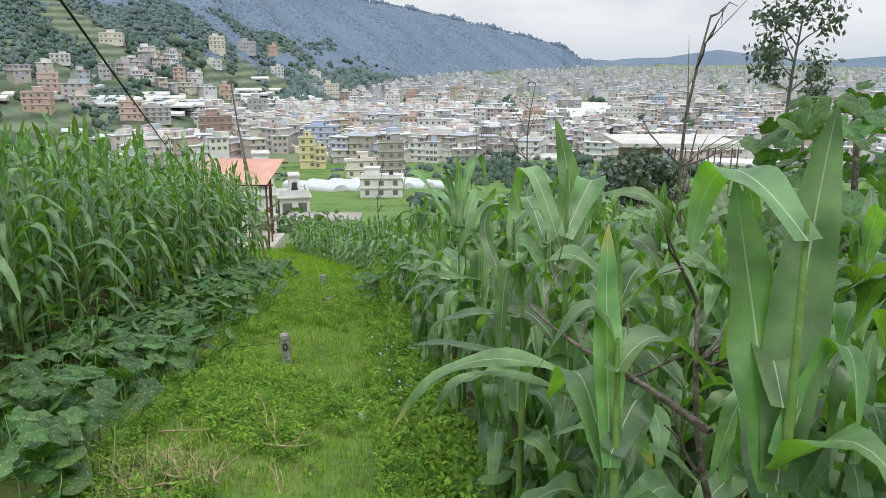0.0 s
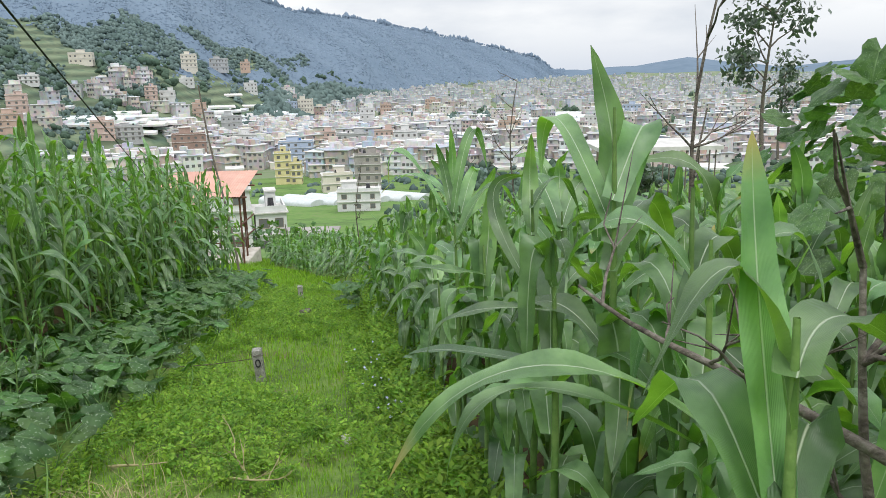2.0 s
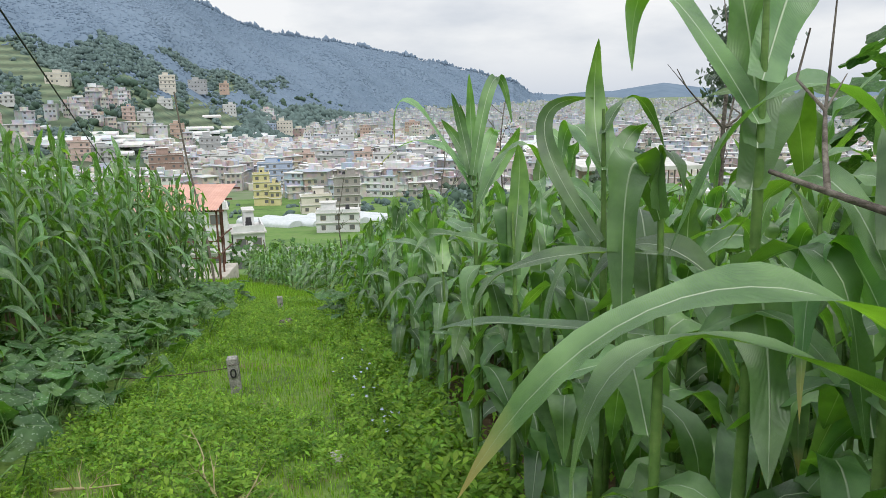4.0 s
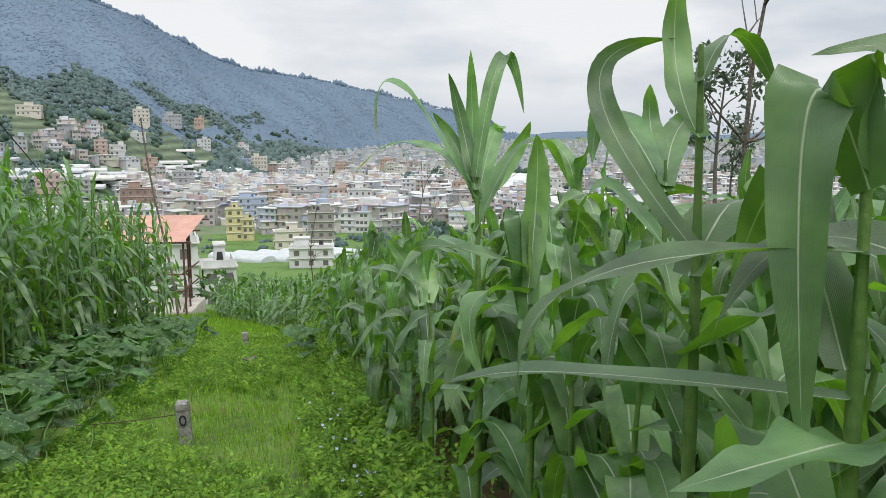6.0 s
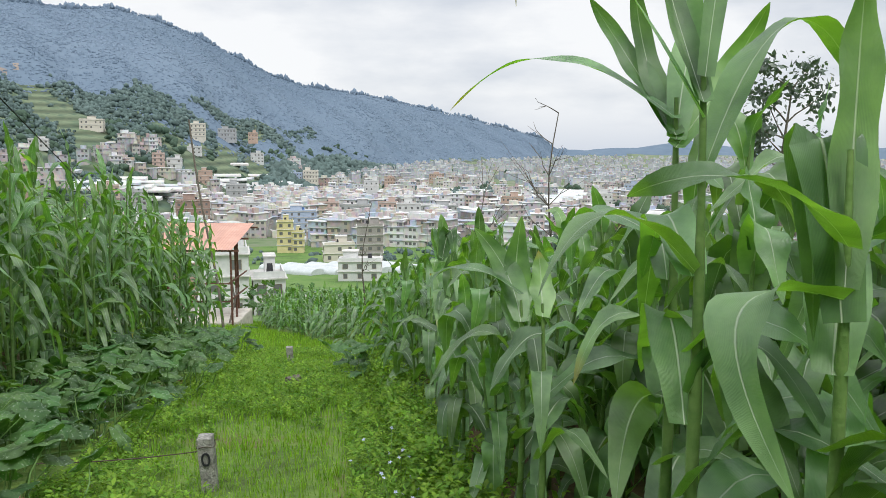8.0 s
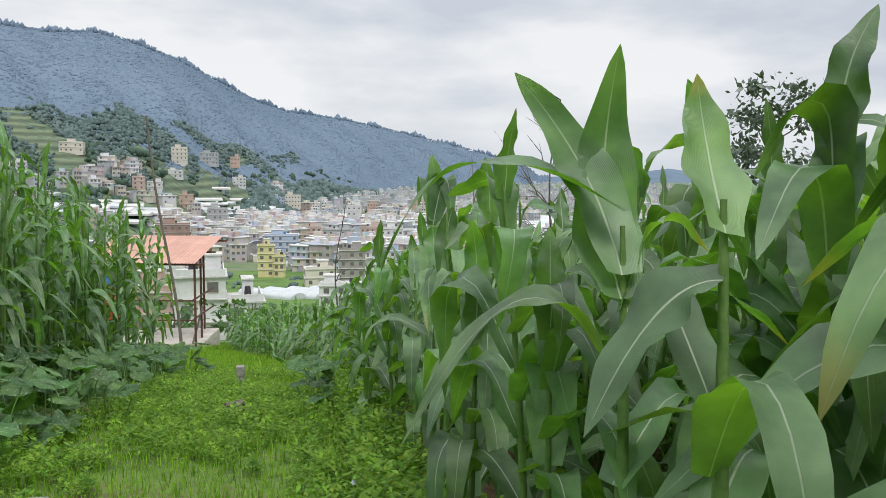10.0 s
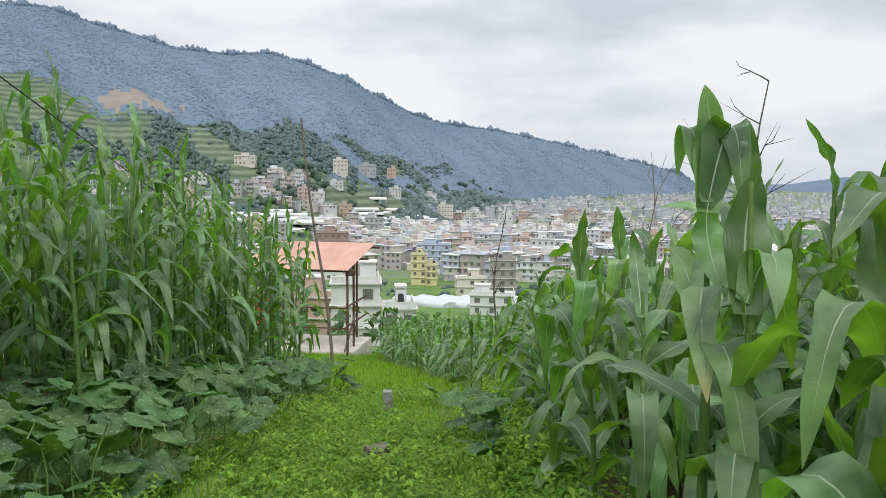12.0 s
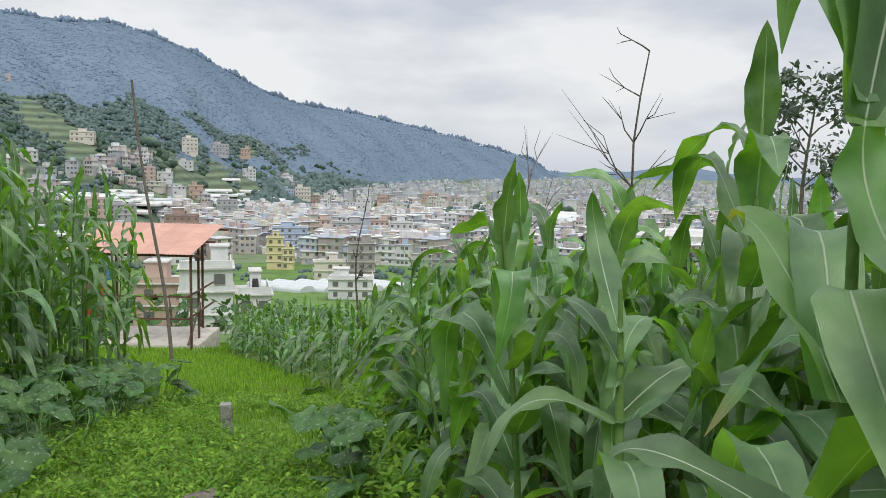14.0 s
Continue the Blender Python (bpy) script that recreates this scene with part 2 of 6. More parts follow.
def part(name, bm, mat, parent, label="", m=None, smooth=False):
    me = bpy.data.meshes.new(name)
    bm.to_mesh(me)
    bm.free()
    me.materials.append(mat)
    if smooth:
        me.polygons.foreach_set("use_smooth", np.full(len(me.polygons), True))
    return part_of(name, me, parent, m, label)


def box_bm(sx, sy, sz, cx=0.0, cy=0.0, cz=0.0, bevel=0.0, bm=None):
    bm = bm or bmesh.new()
    made = bmesh.ops.create_cube(bm, size=1.0, matrix=Matrix.Translation((cx, cy, cz)) @ Matrix.Diagonal((sx, sy, sz, 1)))
    if bevel:
        edges = list({e for v in made["verts"] for e in v.link_edges})
        bmesh.ops.bevel(bm, geom=edges, offset=bevel, segments=2, affect="EDGES", profile=0.6)
    return bm


def tube(points, radii, sides=7, caps=True):
    """Verts and quads of a tube along points."""
    pts = np.asarray(points, dtype=float)
    n = len(pts)
    tang = np.gradient(pts, axis=0)
    tang /= np.linalg.norm(tang, axis=1, keepdims=True) + 1e-9
    ref = np.array([0.31, 0.95, 0.05]) if abs(tang[0][2]) > 0.7 else np.array([0.0, 0.0, 1.0])
    a = np.cross(tang, ref)
    a /= np.linalg.norm(a, axis=1, keepdims=True) + 1e-9
    b = np.cross(tang, a)
    ang = np.linspace(0, 2 * math.pi, sides, endpoint=False)
    r = np.asarray(radii, dtype=float).reshape(-1, 1, 1)
    v = pts[:, None, :] + r * (np.cos(ang)[None, :, None] * a[:, None, :] + np.sin(ang)[None, :, None] * b[:, None, :])
    i, j = np.meshgrid(np.arange(n - 1), np.arange(sides), indexing="ij")
    j2 = (j + 1) % sides
    f = np.stack([i * sides + j, i * sides + j2, (i + 1) * sides + j2, (i + 1) * sides + j], -1).reshape(-1, 4)
    return v.reshape(-1, 3), f


def merge(pieces):
    """Joins (verts, faces[, uvs]) pieces."""
    vs, fs, us, at = [], [], [], 0
    for p in pieces:
        vs.append(p[0])
        fs.append(p[1] + at)
        at += len(p[0])
        if len(p) > 2:
            us.append(p[2])
    return np.concatenate(vs), np.concatenate(fs), (np.concatenate(us) if us else None)


def turn_z(v, a, at=(0, 0, 0), s=1.0):
    c, k = math.cos(a), math.sin(a)
    return np.stack([v[:, 0] * c - v[:, 1] * k, v[:, 0] * k + v[:, 1] * c, v[:, 2]], 1) * s + np.asarray(at)


def row_x(y):
    """Where the first row of the right-hand maize stands."""
    return 0.78 - 0.125 * y


def bed_x(y):
    """Where the squash bed on the other side of the path begins."""
    return -2.2 - 0.1 * y


def left_x(y):
    """Front row of the left-hand maize."""
    return -4.36 - 0.05 * (y - 8)


# ---- ground: one sheet from the path to the far hills ----
SLOPE_Y = (-900, -60, -10, -3, 0, 1, 2.3, 3.8, 6, 8.4, 13, 16, 28, 36, 60, 95, 130, 180, 250, 310, 400, 600, 5000)
SLOPE_Z = (190, 12, 1.9, 0.6, 0.05, -0.22, -0.8, -1.16, -1.55, -2.04, -2.72, -3.4, -5.9, -7.6, -13, -21, -27, -33.5, -39.5, -43.5, -45.5, -46, -46)
fine_y = np.concatenate([np.arange(-900, -20, 5.0), np.arange(-20, 60, 0.25), np.arange(60, 700, 5.0), [5000.0]])
fine_z = np.interp(fine_y, SLOPE_Y, SLOPE_Z)
near_run = (fine_y > -15) & (fine_y < 55)
soft_z = fine_z.copy()
for _ in range(12):
    soft_z[1:-1] = np.where(near_run[1:-1], (soft_z[:-2] + 2 * soft_z[1:-1] + soft_z[2:]) / 4, soft_z[1:-1])
RIDGE_AZ = (-180, -120, -60, -36, -31, -28, -24.5, -21.5, -19.3, -16, -11, -8.9, -4, 0, 4, 8.8, 10.2, 13, 17, 19.7, 22, 25.5, 30, 60, 120, 180)
RIDGE_EL = (3, 6, 11, 11.4, 10.2, 9.4, 9.15, 9.4, 8.95, 7.75, 5.25, 4.6, 3.9, 3.05, 2.15, 0.85, -0.1, -0.1, 0.3, 0.7, 0.35, -0.1, 0.2, 2, 3, 3)
RIDGE_D = (1500, 1500, 1500, 1500, 1550, 1600, 1700, 1750, 1800, 1900, 2150, 2250, 2600, 2900, 3200, 3600, 4000, 4400, 4500, 4500, 4500, 4500, 4400, 3000, 1500, 1500)
FOOT_D = (600, 500, 340, 330, 340, 350, 370, 390, 420, 480, 600, 750, 1150, 1700, 2100, 2700, 3200, 3900, 4000, 4000, 4000, 4000, 3900, 1800, 700, 600)


def ground_z(x, y):
    x, y = np.asarray(x, dtype=float), np.asarray(y, dtype=float)
    z = np.interp(y, fine_y, soft_z)
    d, az = np.hypot(x, y), np.degrees(np.arctan2(x, y))
    ridge, foot = np.interp(az, RIDGE_AZ, RIDGE_D), np.interp(az, RIDGE_AZ, FOOT_D)
    top = ridge * np.tan(np.radians(np.interp(az, RIDGE_AZ, RIDGE_EL))) - 8
    t = np.clip((d - foot) / (ridge - foot), 0, 1)
    fold = 10 * np.sin(az * 0.9 + d * 0.004) * np.sin(d * 0.006 + az * 0.3) * np.sin(math.pi * t)
    hill = z + (top - z) * (t ** 1.08) + fold * (t > 0)
    hill = np.where(d > ridge, top - (d - ridge) * 0.25, hill)
    z = np.where((d > foot) & (y > -400), np.maximum(hill, -46), z)
    z = z + 0.03 * np.sin(x * 2.1 + 0.4 * y) * np.sin(y * 1.7) * (d < 60) + 0.015 * np.sin(x * 5.3) * np.sin(y * 4.7 + x) * (d < 40)
    # the left bed and the right-hand field lie a little higher than the trodden strip
    z = z + np.where(d < 40, 0.10 * np.clip(-3.0 - 0.1 * y - x, 0, 1) - 0.06 * np.clip(x - 0.9 + 0.11 * y, 0, 1), 0)
    return z


def gz(x, y):
    return float(ground_z(x, y))


turf_m = material("trodden_turf", [(0.07, 0.10, 0.03), (0.10, 0.17, 0.035), (0.14, 0.22, 0.045), (0.14, 0.13, 0.06)], 1.3, 0.95, 0.7, 30, fine=9.0)
valley_m = material("valley_fields", [(0.095, 0.15, 0.075), (0.14, 0.205, 0.095), (0.19, 0.215, 0.14), (0.25, 0.25, 0.21)], 0.028, 0.95, fine=5.0)
meadow_m = material("lower_meadow", [(0.075, 0.125, 0.035), (0.10, 0.19, 0.045), (0.13, 0.23, 0.055), (0.15, 0.2, 0.08)], 0.09, 0.95, fine=7.0)
terrace_m = material("terraced_slope", [(0.08, 0.125, 0.09), (0.12, 0.175, 0.105), (0.18, 0.225, 0.135), (0.09, 0.14, 0.095)], 0.02, 0.95, fine=7.0)
# aerial haze is put into the forest floor colour as a bluish lift
hazy_floor_m = material("hazy_forest_floor", [(0.135, 0.185, 0.244), (0.172, 0.226, 0.288)], 0.0025, 1.0, fine=8.0, spec=0.0)
earth_m = material("bare_earth_slope", [(0.22, 0.185, 0.16), (0.29, 0.245, 0.21)], 0.02, 0.95)
# contour lines of the terraces
tn, tl = terrace_m.node_tree.nodes, terrace_m.node_tree.links
t_co, t_wave = tn.new("ShaderNodeTexCoord"), tn.new("ShaderNodeTexWave")
t_wave.wave_type, t_wave.bands_direction = "BANDS", "Z"
t_wave.inputs["Scale"].default_value, t_wave.inputs["Distortion"].default_value, t_wave.inputs["Detail Scale"].default_value = 0.05, 14.0, 0.02
tl.new(t_co.outputs["Object"], t_wave.inputs["Vector"])
t_mix = tn.new("ShaderNodeMix")
t_mix.data_type, t_mix.blend_type = "RGBA", "MULTIPLY"
t_mix.inputs["Factor"].default_value = 0.5
t_from = terrace_m.node_tree.nodes["Principled BSDF"].inputs["Base Color"].links[0].from_socket
tl.new(t_from, t_mix.inputs["A"])
tl.new(t_wave.outputs["Color"], t_mix.inputs["B"])
tl.new(t_mix.outputs["Result"], tn["Principled BSDF"].inputs["Base Color"])

az_lines = np.concatenate([np.linspace(-42, 42, 240, endpoint=False), np.linspace(42, 318, 62, endpoint=False)])
r_lines = 0.35 * (4900 / 0.35) ** np.linspace(0, 1, 250)
rr, aa = np.meshgrid(r_lines, np.radians(az_lines), indexing="ij")
gx, gy = rr * np.sin(aa), rr * np.cos(aa)
gv = np.stack([gx, gy, ground_z(gx, gy)], -1).reshape(-1, 3)
na, nr = len(az_lines), len(r_lines)
gi, gj = np.meshgrid(np.arange(nr - 1), np.arange(na), indexing="ij")
gj2 = (gj + 1) % na
gf = np.stack([gi * na + gj, gi * na + gj2, (gi + 1) * na + gj2, (gi + 1) * na + gj], -1).reshape(-1, 4)
hub_rows = np.arange(na)
gv = np.concatenate([gv, [[0, 0, gz(0, 0)]]])
even = hub_rows[: na - na % 2 : 2]
fan = np.stack([np.full(len(even), len(gv) - 1), (even + 2) % na, (even + 1) % na, even], -1)
gf = np.concatenate([gf, fan])
mid = gv[gf].mean(1)
md, maz = np.hypot(mid[:, 0], mid[:, 1]), np.degrees(np.arctan2(mid[:, 0], mid[:, 1]))
mfoot = np.interp(maz, RIDGE_AZ, FOOT_D)
mt = (md - mfoot) / (np.interp(maz, RIDGE_AZ, RIDGE_D) - mfoot)
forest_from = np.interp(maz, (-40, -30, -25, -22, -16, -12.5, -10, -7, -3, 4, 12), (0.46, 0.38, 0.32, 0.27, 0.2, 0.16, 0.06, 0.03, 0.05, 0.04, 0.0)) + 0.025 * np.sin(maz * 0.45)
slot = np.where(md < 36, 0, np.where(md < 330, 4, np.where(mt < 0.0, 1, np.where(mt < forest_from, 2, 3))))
slot = np.where(np.hypot((maz + 30.6) / 2.4, (mt - 0.42) / 0.04) < 1 + 0.35 * np.sin(maz * 5 + mt * 90), 5, slot)
in_maize = (md < 36) & (((mid[:, 0] > row_x(mid[:, 1]) - 0.1) & (mid[:, 0] < row_x(mid[:, 1]) + 8.4) & (mid[:, 1] < 17.3) & (mid[:, 1] > -0.8)) | ((mid[:, 0] < left_x(mid[:, 1]) + 0.2) & (mid[:, 0] > left_x(mid[:, 1]) - 9.2) & (mid[:, 1] < 19) & (mid[:, 1] > 2)))
slot = np.where(in_maize, 6, slot)
slot = np.where(np.hypot((maz + 12.3) / 1.5, (mt - 0.29) / 0.05) < 1, 2, slot)
ground_me = mesh_from("ground", gv, gf, [turf_m, valley_m, terrace_m, hazy_floor_m, meadow_m, earth_m, soil_m], index=slot)
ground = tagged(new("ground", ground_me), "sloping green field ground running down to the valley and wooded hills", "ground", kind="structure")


# ---- maize ----
def blade(length, width, start, bend, kink=0.45, sharp=0.15, seg=14, cols=5, ruffle=0.1, twist=0.0, phase=0.0, fold=0.25, sway=0.0):
    """A strap leaf that rises at start degrees from upright and arches over by bend degrees. Grows along +x from the origin."""
    s = np.linspace(0, 1, seg + 1)
    step_in = 1 / (1 + np.exp((kink - s) / sharp))
    phi = np.radians(start + bend * (step_in - step_in[0]) / (step_in[-1] - step_in[0]))
    step = length / seg
    px = np.concatenate([[0], np.cumsum(np.sin((phi[1:] + phi[:-1]) / 2) * step)])
    pz = np.concatenate([[0], np.cumsum(np.cos((phi[1:] + phi[:-1]) / 2) * step)])
    py = sway * length * s ** 2
    w = width * np.minimum(1, 0.55 + 1.9 * s) * np.clip(1 - s ** 2.3, 0, 1) ** 0.8 + 0.0015
    u = np.linspace(-1, 1, cols)
    tw = np.radians(twist) * s ** 1.3
    nx, nz = -np.cos(phi), np.sin(phi)
    edge = u[None, :] * w[:, None] / 2
    lift = (np.abs(u) ** 1.2)[None, :] * (fold * (1 - 0.7 * s) * w * 0.5)[:, None]
    wave = ruffle * w[:, None] * (np.abs(u) ** 2)[None, :] * np.sin(s[:, None] * 17 + phase + 1.9 * np.sign(u)[None, :]) * np.sin(math.pi * np.clip(s * 1.1, 0, 1))[:, None]
    h = lift + wave
    side = edge * np.cos(tw)[:, None] - h * np.sin(tw)[:, None]
    out = edge * np.sin(tw)[:, None] + h * np.cos(tw)[:, None]
    v = np.stack([px[:, None] + nx[:, None] * out, py[:, None] + side, pz[:, None] + nz[:, None] * out], -1).reshape(-1, 3)
    i, j = np.meshgrid(np.arange(seg), np.arange(cols - 1), indexing="ij")
    f = np.stack([i * cols + j, i * cols + j + 1, (i + 1) * cols + j + 1, (i + 1) * cols + j], -1).reshape(-1, 4)
    uv = np.stack(np.broadcast_arrays((u[None, :] + 1) / 2, s[:, None]), -1).reshape(-1, 2)
    return v, f, uv


def maize_spec(rng, height, leaves=11, reach=None, wide=1.0):
    """Heights, directions and shapes of one plant's leaves."""
    spec = []
    plane = rng.uniform(0, math.pi)
    for i in range(leaves):
        k = i / (leaves - 1)
        z = height * (0.12 + 0.64 * k ** 0.85)
        a = plane + math.pi * (i % 2) + rng.normal(0, 0.3)
        length = (reach or height) * (0.265 + 0.12 * math.sin(math.pi * min(1, k * 1.05 + 0.12))) * rng.uniform(0.8, 1.15)
        width = wide * (0.1 + 0.055 * math.sin(math.pi * min(1, 0.15 + k * 0.8))) * rng.uniform(0.85, 1.2)
        start = 50 - 22 * k + rng.normal(0, 10)
        bend = rng.uniform(135, 182) - start
        if k > 0.8:
            start, bend = rng.uniform(6, 26), rng.uniform(90, 165)
            length *= 0.9
        if i == leaves - 1:
            start, bend, length = rng.uniform(2, 8), rng.uniform(5, 40), length * 0.7
        spec.append((z, a, dict(length=length, width=width, start=start, bend=bend, kink=rng.uniform(0.3, 0.58), sharp=rng.uniform(0.035, 0.12), ruffle=rng.uniform(0.12, 0.28), twist=rng.normal(0, 26), phase=rng.uniform(0, 6), sway=rng.normal(0, 0.08))))
    return spec


def stalk_line(height, lean, n=9):
    k = np.linspace(0, 1, n)
    top = height * 0.78
    return np.stack([lean[0] * k ** 1.5 * top, lean[1] * k ** 1.5 * top, k * top], 1), np.interp(k, (0, 0.5, 1), (0.017, 0.014, 0.006))


def stalk_at(height, lean, z):
    k = z / (height * 0.78)
    return (lean[0] * k ** 1.5 * height * 0.78, lean[1] * k ** 1.5 * height * 0.78, z)


MAIZE = dict(label="tall green maize plant with long arching leaves in the field", category="maize plant")


def maize_plant(name, spec, height, lean, group):
    root = tagged(new(name), MAIZE["label"], MAIZE["category"], group)
    pts, rad = stalk_line(height, lean, 13)
    rad = rad * (1 + 0.12 * (np.arange(13) % 2))
    v, f = tube(pts, rad, 8)
    part_of("stalk", mesh_from("stalk", v, f, stalk_m), root)
    for z, a, shape in spec:
        v, f, uv = blade(**shape)
        part_of("leaf", mesh_from("leaf", v, f, maize_leaf_m, uv), root, Matrix.Translation(stalk_at(height, lean, z)) @ Matrix.Rotation(a, 4, "Z"))
    return root


def maize_low(spec, height, lean, seg=9):
    """The same plant with fewer faces, as plain arrays: stalk piece and leaf pieces."""
    pts, rad = stalk_line(height, lean, 4)
    leaves = []
    for z, a, shape in spec:
        v, f, uv = blade(**{**shape, "seg": seg, "cols": 3, "ruffle": 0.08})
        leaves.append((turn_z(v, a, stalk_at(height, lean, z)), f, uv))
    return tube(pts, rad, 5), merge(leaves)


rng = np.random.default_rng(11)


kinds = []
for i in range(8):
    h = rng.uniform(2.0, 2.5)
    kinds.append((maize_spec(rng, h, int(rng.integers(12, 15))), h, (rng.normal(0, 0.05), rng.normal(0, 0.05))))
for i in range(6):
    h = rng.uniform(2.75, 3.2)
    kinds.append((maize_spec(rng, h, int(rng.integers(14, 17)), 2.15, 0.62), h, (rng.normal(0, 0.04), rng.normal(0, 0.04))))
masters = {}
near_spots, far_spots = [], []
# right-hand field
y = -0.6
while y < 17:
    for r in range(17):
        x = row_x(y) + 0.48 * r + rng.normal(0, 0.07)
        yy = y + rng.normal(0, 0.08) + 0.2 * (r % 2)
        if r == 0 and yy < 1.3:
            continue
        if math.hypot(x, yy) < 1.5 and yy < 1.6:
            continue
        size = rng.uniform(0.84, 1.04) * float(np.interp(yy, (2, 5, 7, 9, 12), (0.86, 0.97, 1.02, 0.95, 0.93))) * (0.8 if r == 0 else 0.93 if r == 1 else 1.0)
        (near_spots if r < 3 and yy < 13 else far_spots).append((x, yy, size, "right"))
    y += 0.36
# left-hand field
y = 3.2
while y < 19:
    for r in range(18):
        x = left_x(y) - 0.5 * r + rng.normal(0, 0.08)
        yy = y + rng.normal(0, 0.1) + 0.2 * (r % 2)
        (near_spots if r < 3 and yy > 5 else far_spots).append((x, yy, rng.uniform(0.92, 1.14), "left"))
    y += 0.42
# lower field beyond the path, shorter plants
y = 17.6
while y < 34:
    edge = float(np.interp(y, (17, 20, 28, 36), (-1.3, -2.4, -5.6, -7.0)))
    for r in range(24):
        x = edge + 0.55 * r + rng.normal(0, 0.1)
        far_spots.append((x, y + rng.normal(0, 0.1), rng.uniform(0.55, 0.72), "lower"))
    y += 0.5


def walk_x(y):
    """The line walked, beside the right-hand maize."""
    return np.interp(y, (-0.1, 1, 2.1, 3.6, 5.9, 7, 8.3, 10), (-0.1, -0.22, -0.42, -0.56, -0.54, -0.82, -0.97, -1.1))


def clear_turn(kind, x, y, size, rng):
    """A turn of the plant that keeps its leaves out of the walker's way; None if there is none."""
    if x > walk_x(y) + 1.5 or x < walk_x(y) - 1.5 or y > 10:
        return rng.uniform(0, 6.28)
    pts = np.concatenate([turn_z(blade(**{**s, "seg": 6, "cols": 3})[0], a, stalk_at(kind[1], kind[2], z)) for z, a, s in kind[0]])
    for _ in range(14):
        turn = rng.uniform(0, 6.28)
        p = turn_z(pts, turn, (x, y, gz(x, y)), size)
        gap = np.where((p[:, 2] > ground_z(p[:, 0], p[:, 1]) + 0.6) & (p[:, 1] < 8.9), p[:, 0] - walk_x(p[:, 1]), 9)
        if gap.min() > 0.42:
            return turn
    return None


HEROES = ((0.52, 2.62), (0.56, 2.87), (0.40, 3.12), (0.62, 1.56), (0.32, 1.81), (-0.00, 5.14), (0.54, 4.64), (0.25, 3.77), (0.24, 3.24), (0.15, 4.86), (0.05, 5.44), (-0.10, 6.99), (-0.07, 6.58), (-0.40, 9.21), (-0.35, 8.94), (-0.48, 9.97))
near_spots += [(-3.35, 6.3, 0.36, "left"), (-3.1, 4.7, 0.36, "left"), (-3.7, 7.4, 0.4, "left")]
GROUPS = {"right": "maize beside the path", "left": "maize behind the squash bed"}
for n, (x, yy, size, side) in enumerate(near_spots):
    k = n % 8 if side == "right" else 8 + n % 6
    if min(math.hypot(x - p, yy - q) for p, q in HEROES) < 0.24:
        continue
    turn = clear_turn(kinds[k], x, yy, size, rng)
    if turn is None:
        continue
    m = Matrix.Translation((x, yy, gz(x, yy) - 0.02)) @ Matrix.Rotation(turn, 4, "Z")
    if k not in masters:
        masters[k] = maize_plant("maize_plant", *kinds[k], GROUPS[side])
        masters[k].matrix_basis = m
        masters[k].scale = (size, size, size)
        continue
    ob = copy_thing(masters[k], m)
    ob.scale = (size, size, size)
    ob["group"] = GROUPS[side]
low = [maize_low(*k) for k in kinds]
for side, where, what in (("right", "field_maize", "dense green maize rows further into the sloping field"), ("left", "field_maize", "dense tall maize rows behind the front plants"), ("lower", "lower_maize", "young maize patch on the lower slope")):
    stalks, leaves = [], []
    for n, (x, yy, size, s) in enumerate(far_spots):
        if s != side:
            continue
        st, lf = low[8 + n % 6 if s == "left" else n % 8]
        a, at = rng.uniform(0, 6.28), (x, yy, gz(x, yy) - 0.02)
        stalks.append((turn_z(st[0], a, at, size), st[1]))
        leaves.append((turn_z(lf[0], a, at, size), lf[1], lf[2]))
    v, f, _ = merge(stalks)
    root = tagged(new(where, mesh_from("stalks", v, f, stalk_far_m)), what, "maize", kind="stuff")
    v, f, uv = merge(leaves)
    tagged(part_of("leaves", mesh_from("leaves", v, f, maize_far_m, uv), root), kind="stuff")


# ---- squash vines ----
def squash_leaf(rng, size, seg=20):
    """A broad five-lobed leaf, cupped, on its stalk; the blade's middle is at the top of the stalk."""
    th = np.linspace(-math.pi, math.pi, seg, endpoint=False)
    rad = size * (0.5 + 0.05 * np.cos(5 * th) + 0.03 * np.sin(11 * th + rng.uniform(0, 6)) + 0.02 * rng.normal(0, 1, seg)) * (1 - 0.55 * np.exp(-((np.abs(th) - math.pi) / 0.22) ** 2))
    rings = [np.zeros((1, 3))]
    for k in (0.45, 0.8, 1.0):
        z = size * (0.10 * k ** 2 - 0.16 * k ** 3 + 0.035 * np.cos(5 * th + 0.6) * k)
        rings.append(np.stack([rad * k * np.cos(th) + size * 0.12, rad * k * np.sin(th), z], 1))
    v = np.concatenate(rings)
    v[0] = (0, 0, 0)
    j = np.arange(seg)
    j2 = (j + 1) % seg
    f = [np.stack([np.zeros(seg, int), 1 + j, 1 + j2, 1 + j2], 1)]
    for r in range(2):
        f.append(np.stack([1 + r * seg + j, 1 + (r + 1) * seg + j, 1 + (r + 1) * seg + j2, 1 + r * seg + j2], 1))
    uv = np.stack([v[:, 1] / size + 0.5, np.clip(v[:, 0] / size + 0.4, 0, 1)], 1)
    return v, np.concatenate(f), uv


def tri_fan_fix(f):
    """Quads whose last two corners agree become triangles with the rest split."""
    a = f[:, [0, 1, 2]]
    b = f[:, [0, 2, 3]]
    return np.concatenate([a, b[f[:, 2] != f[:, 3]]])


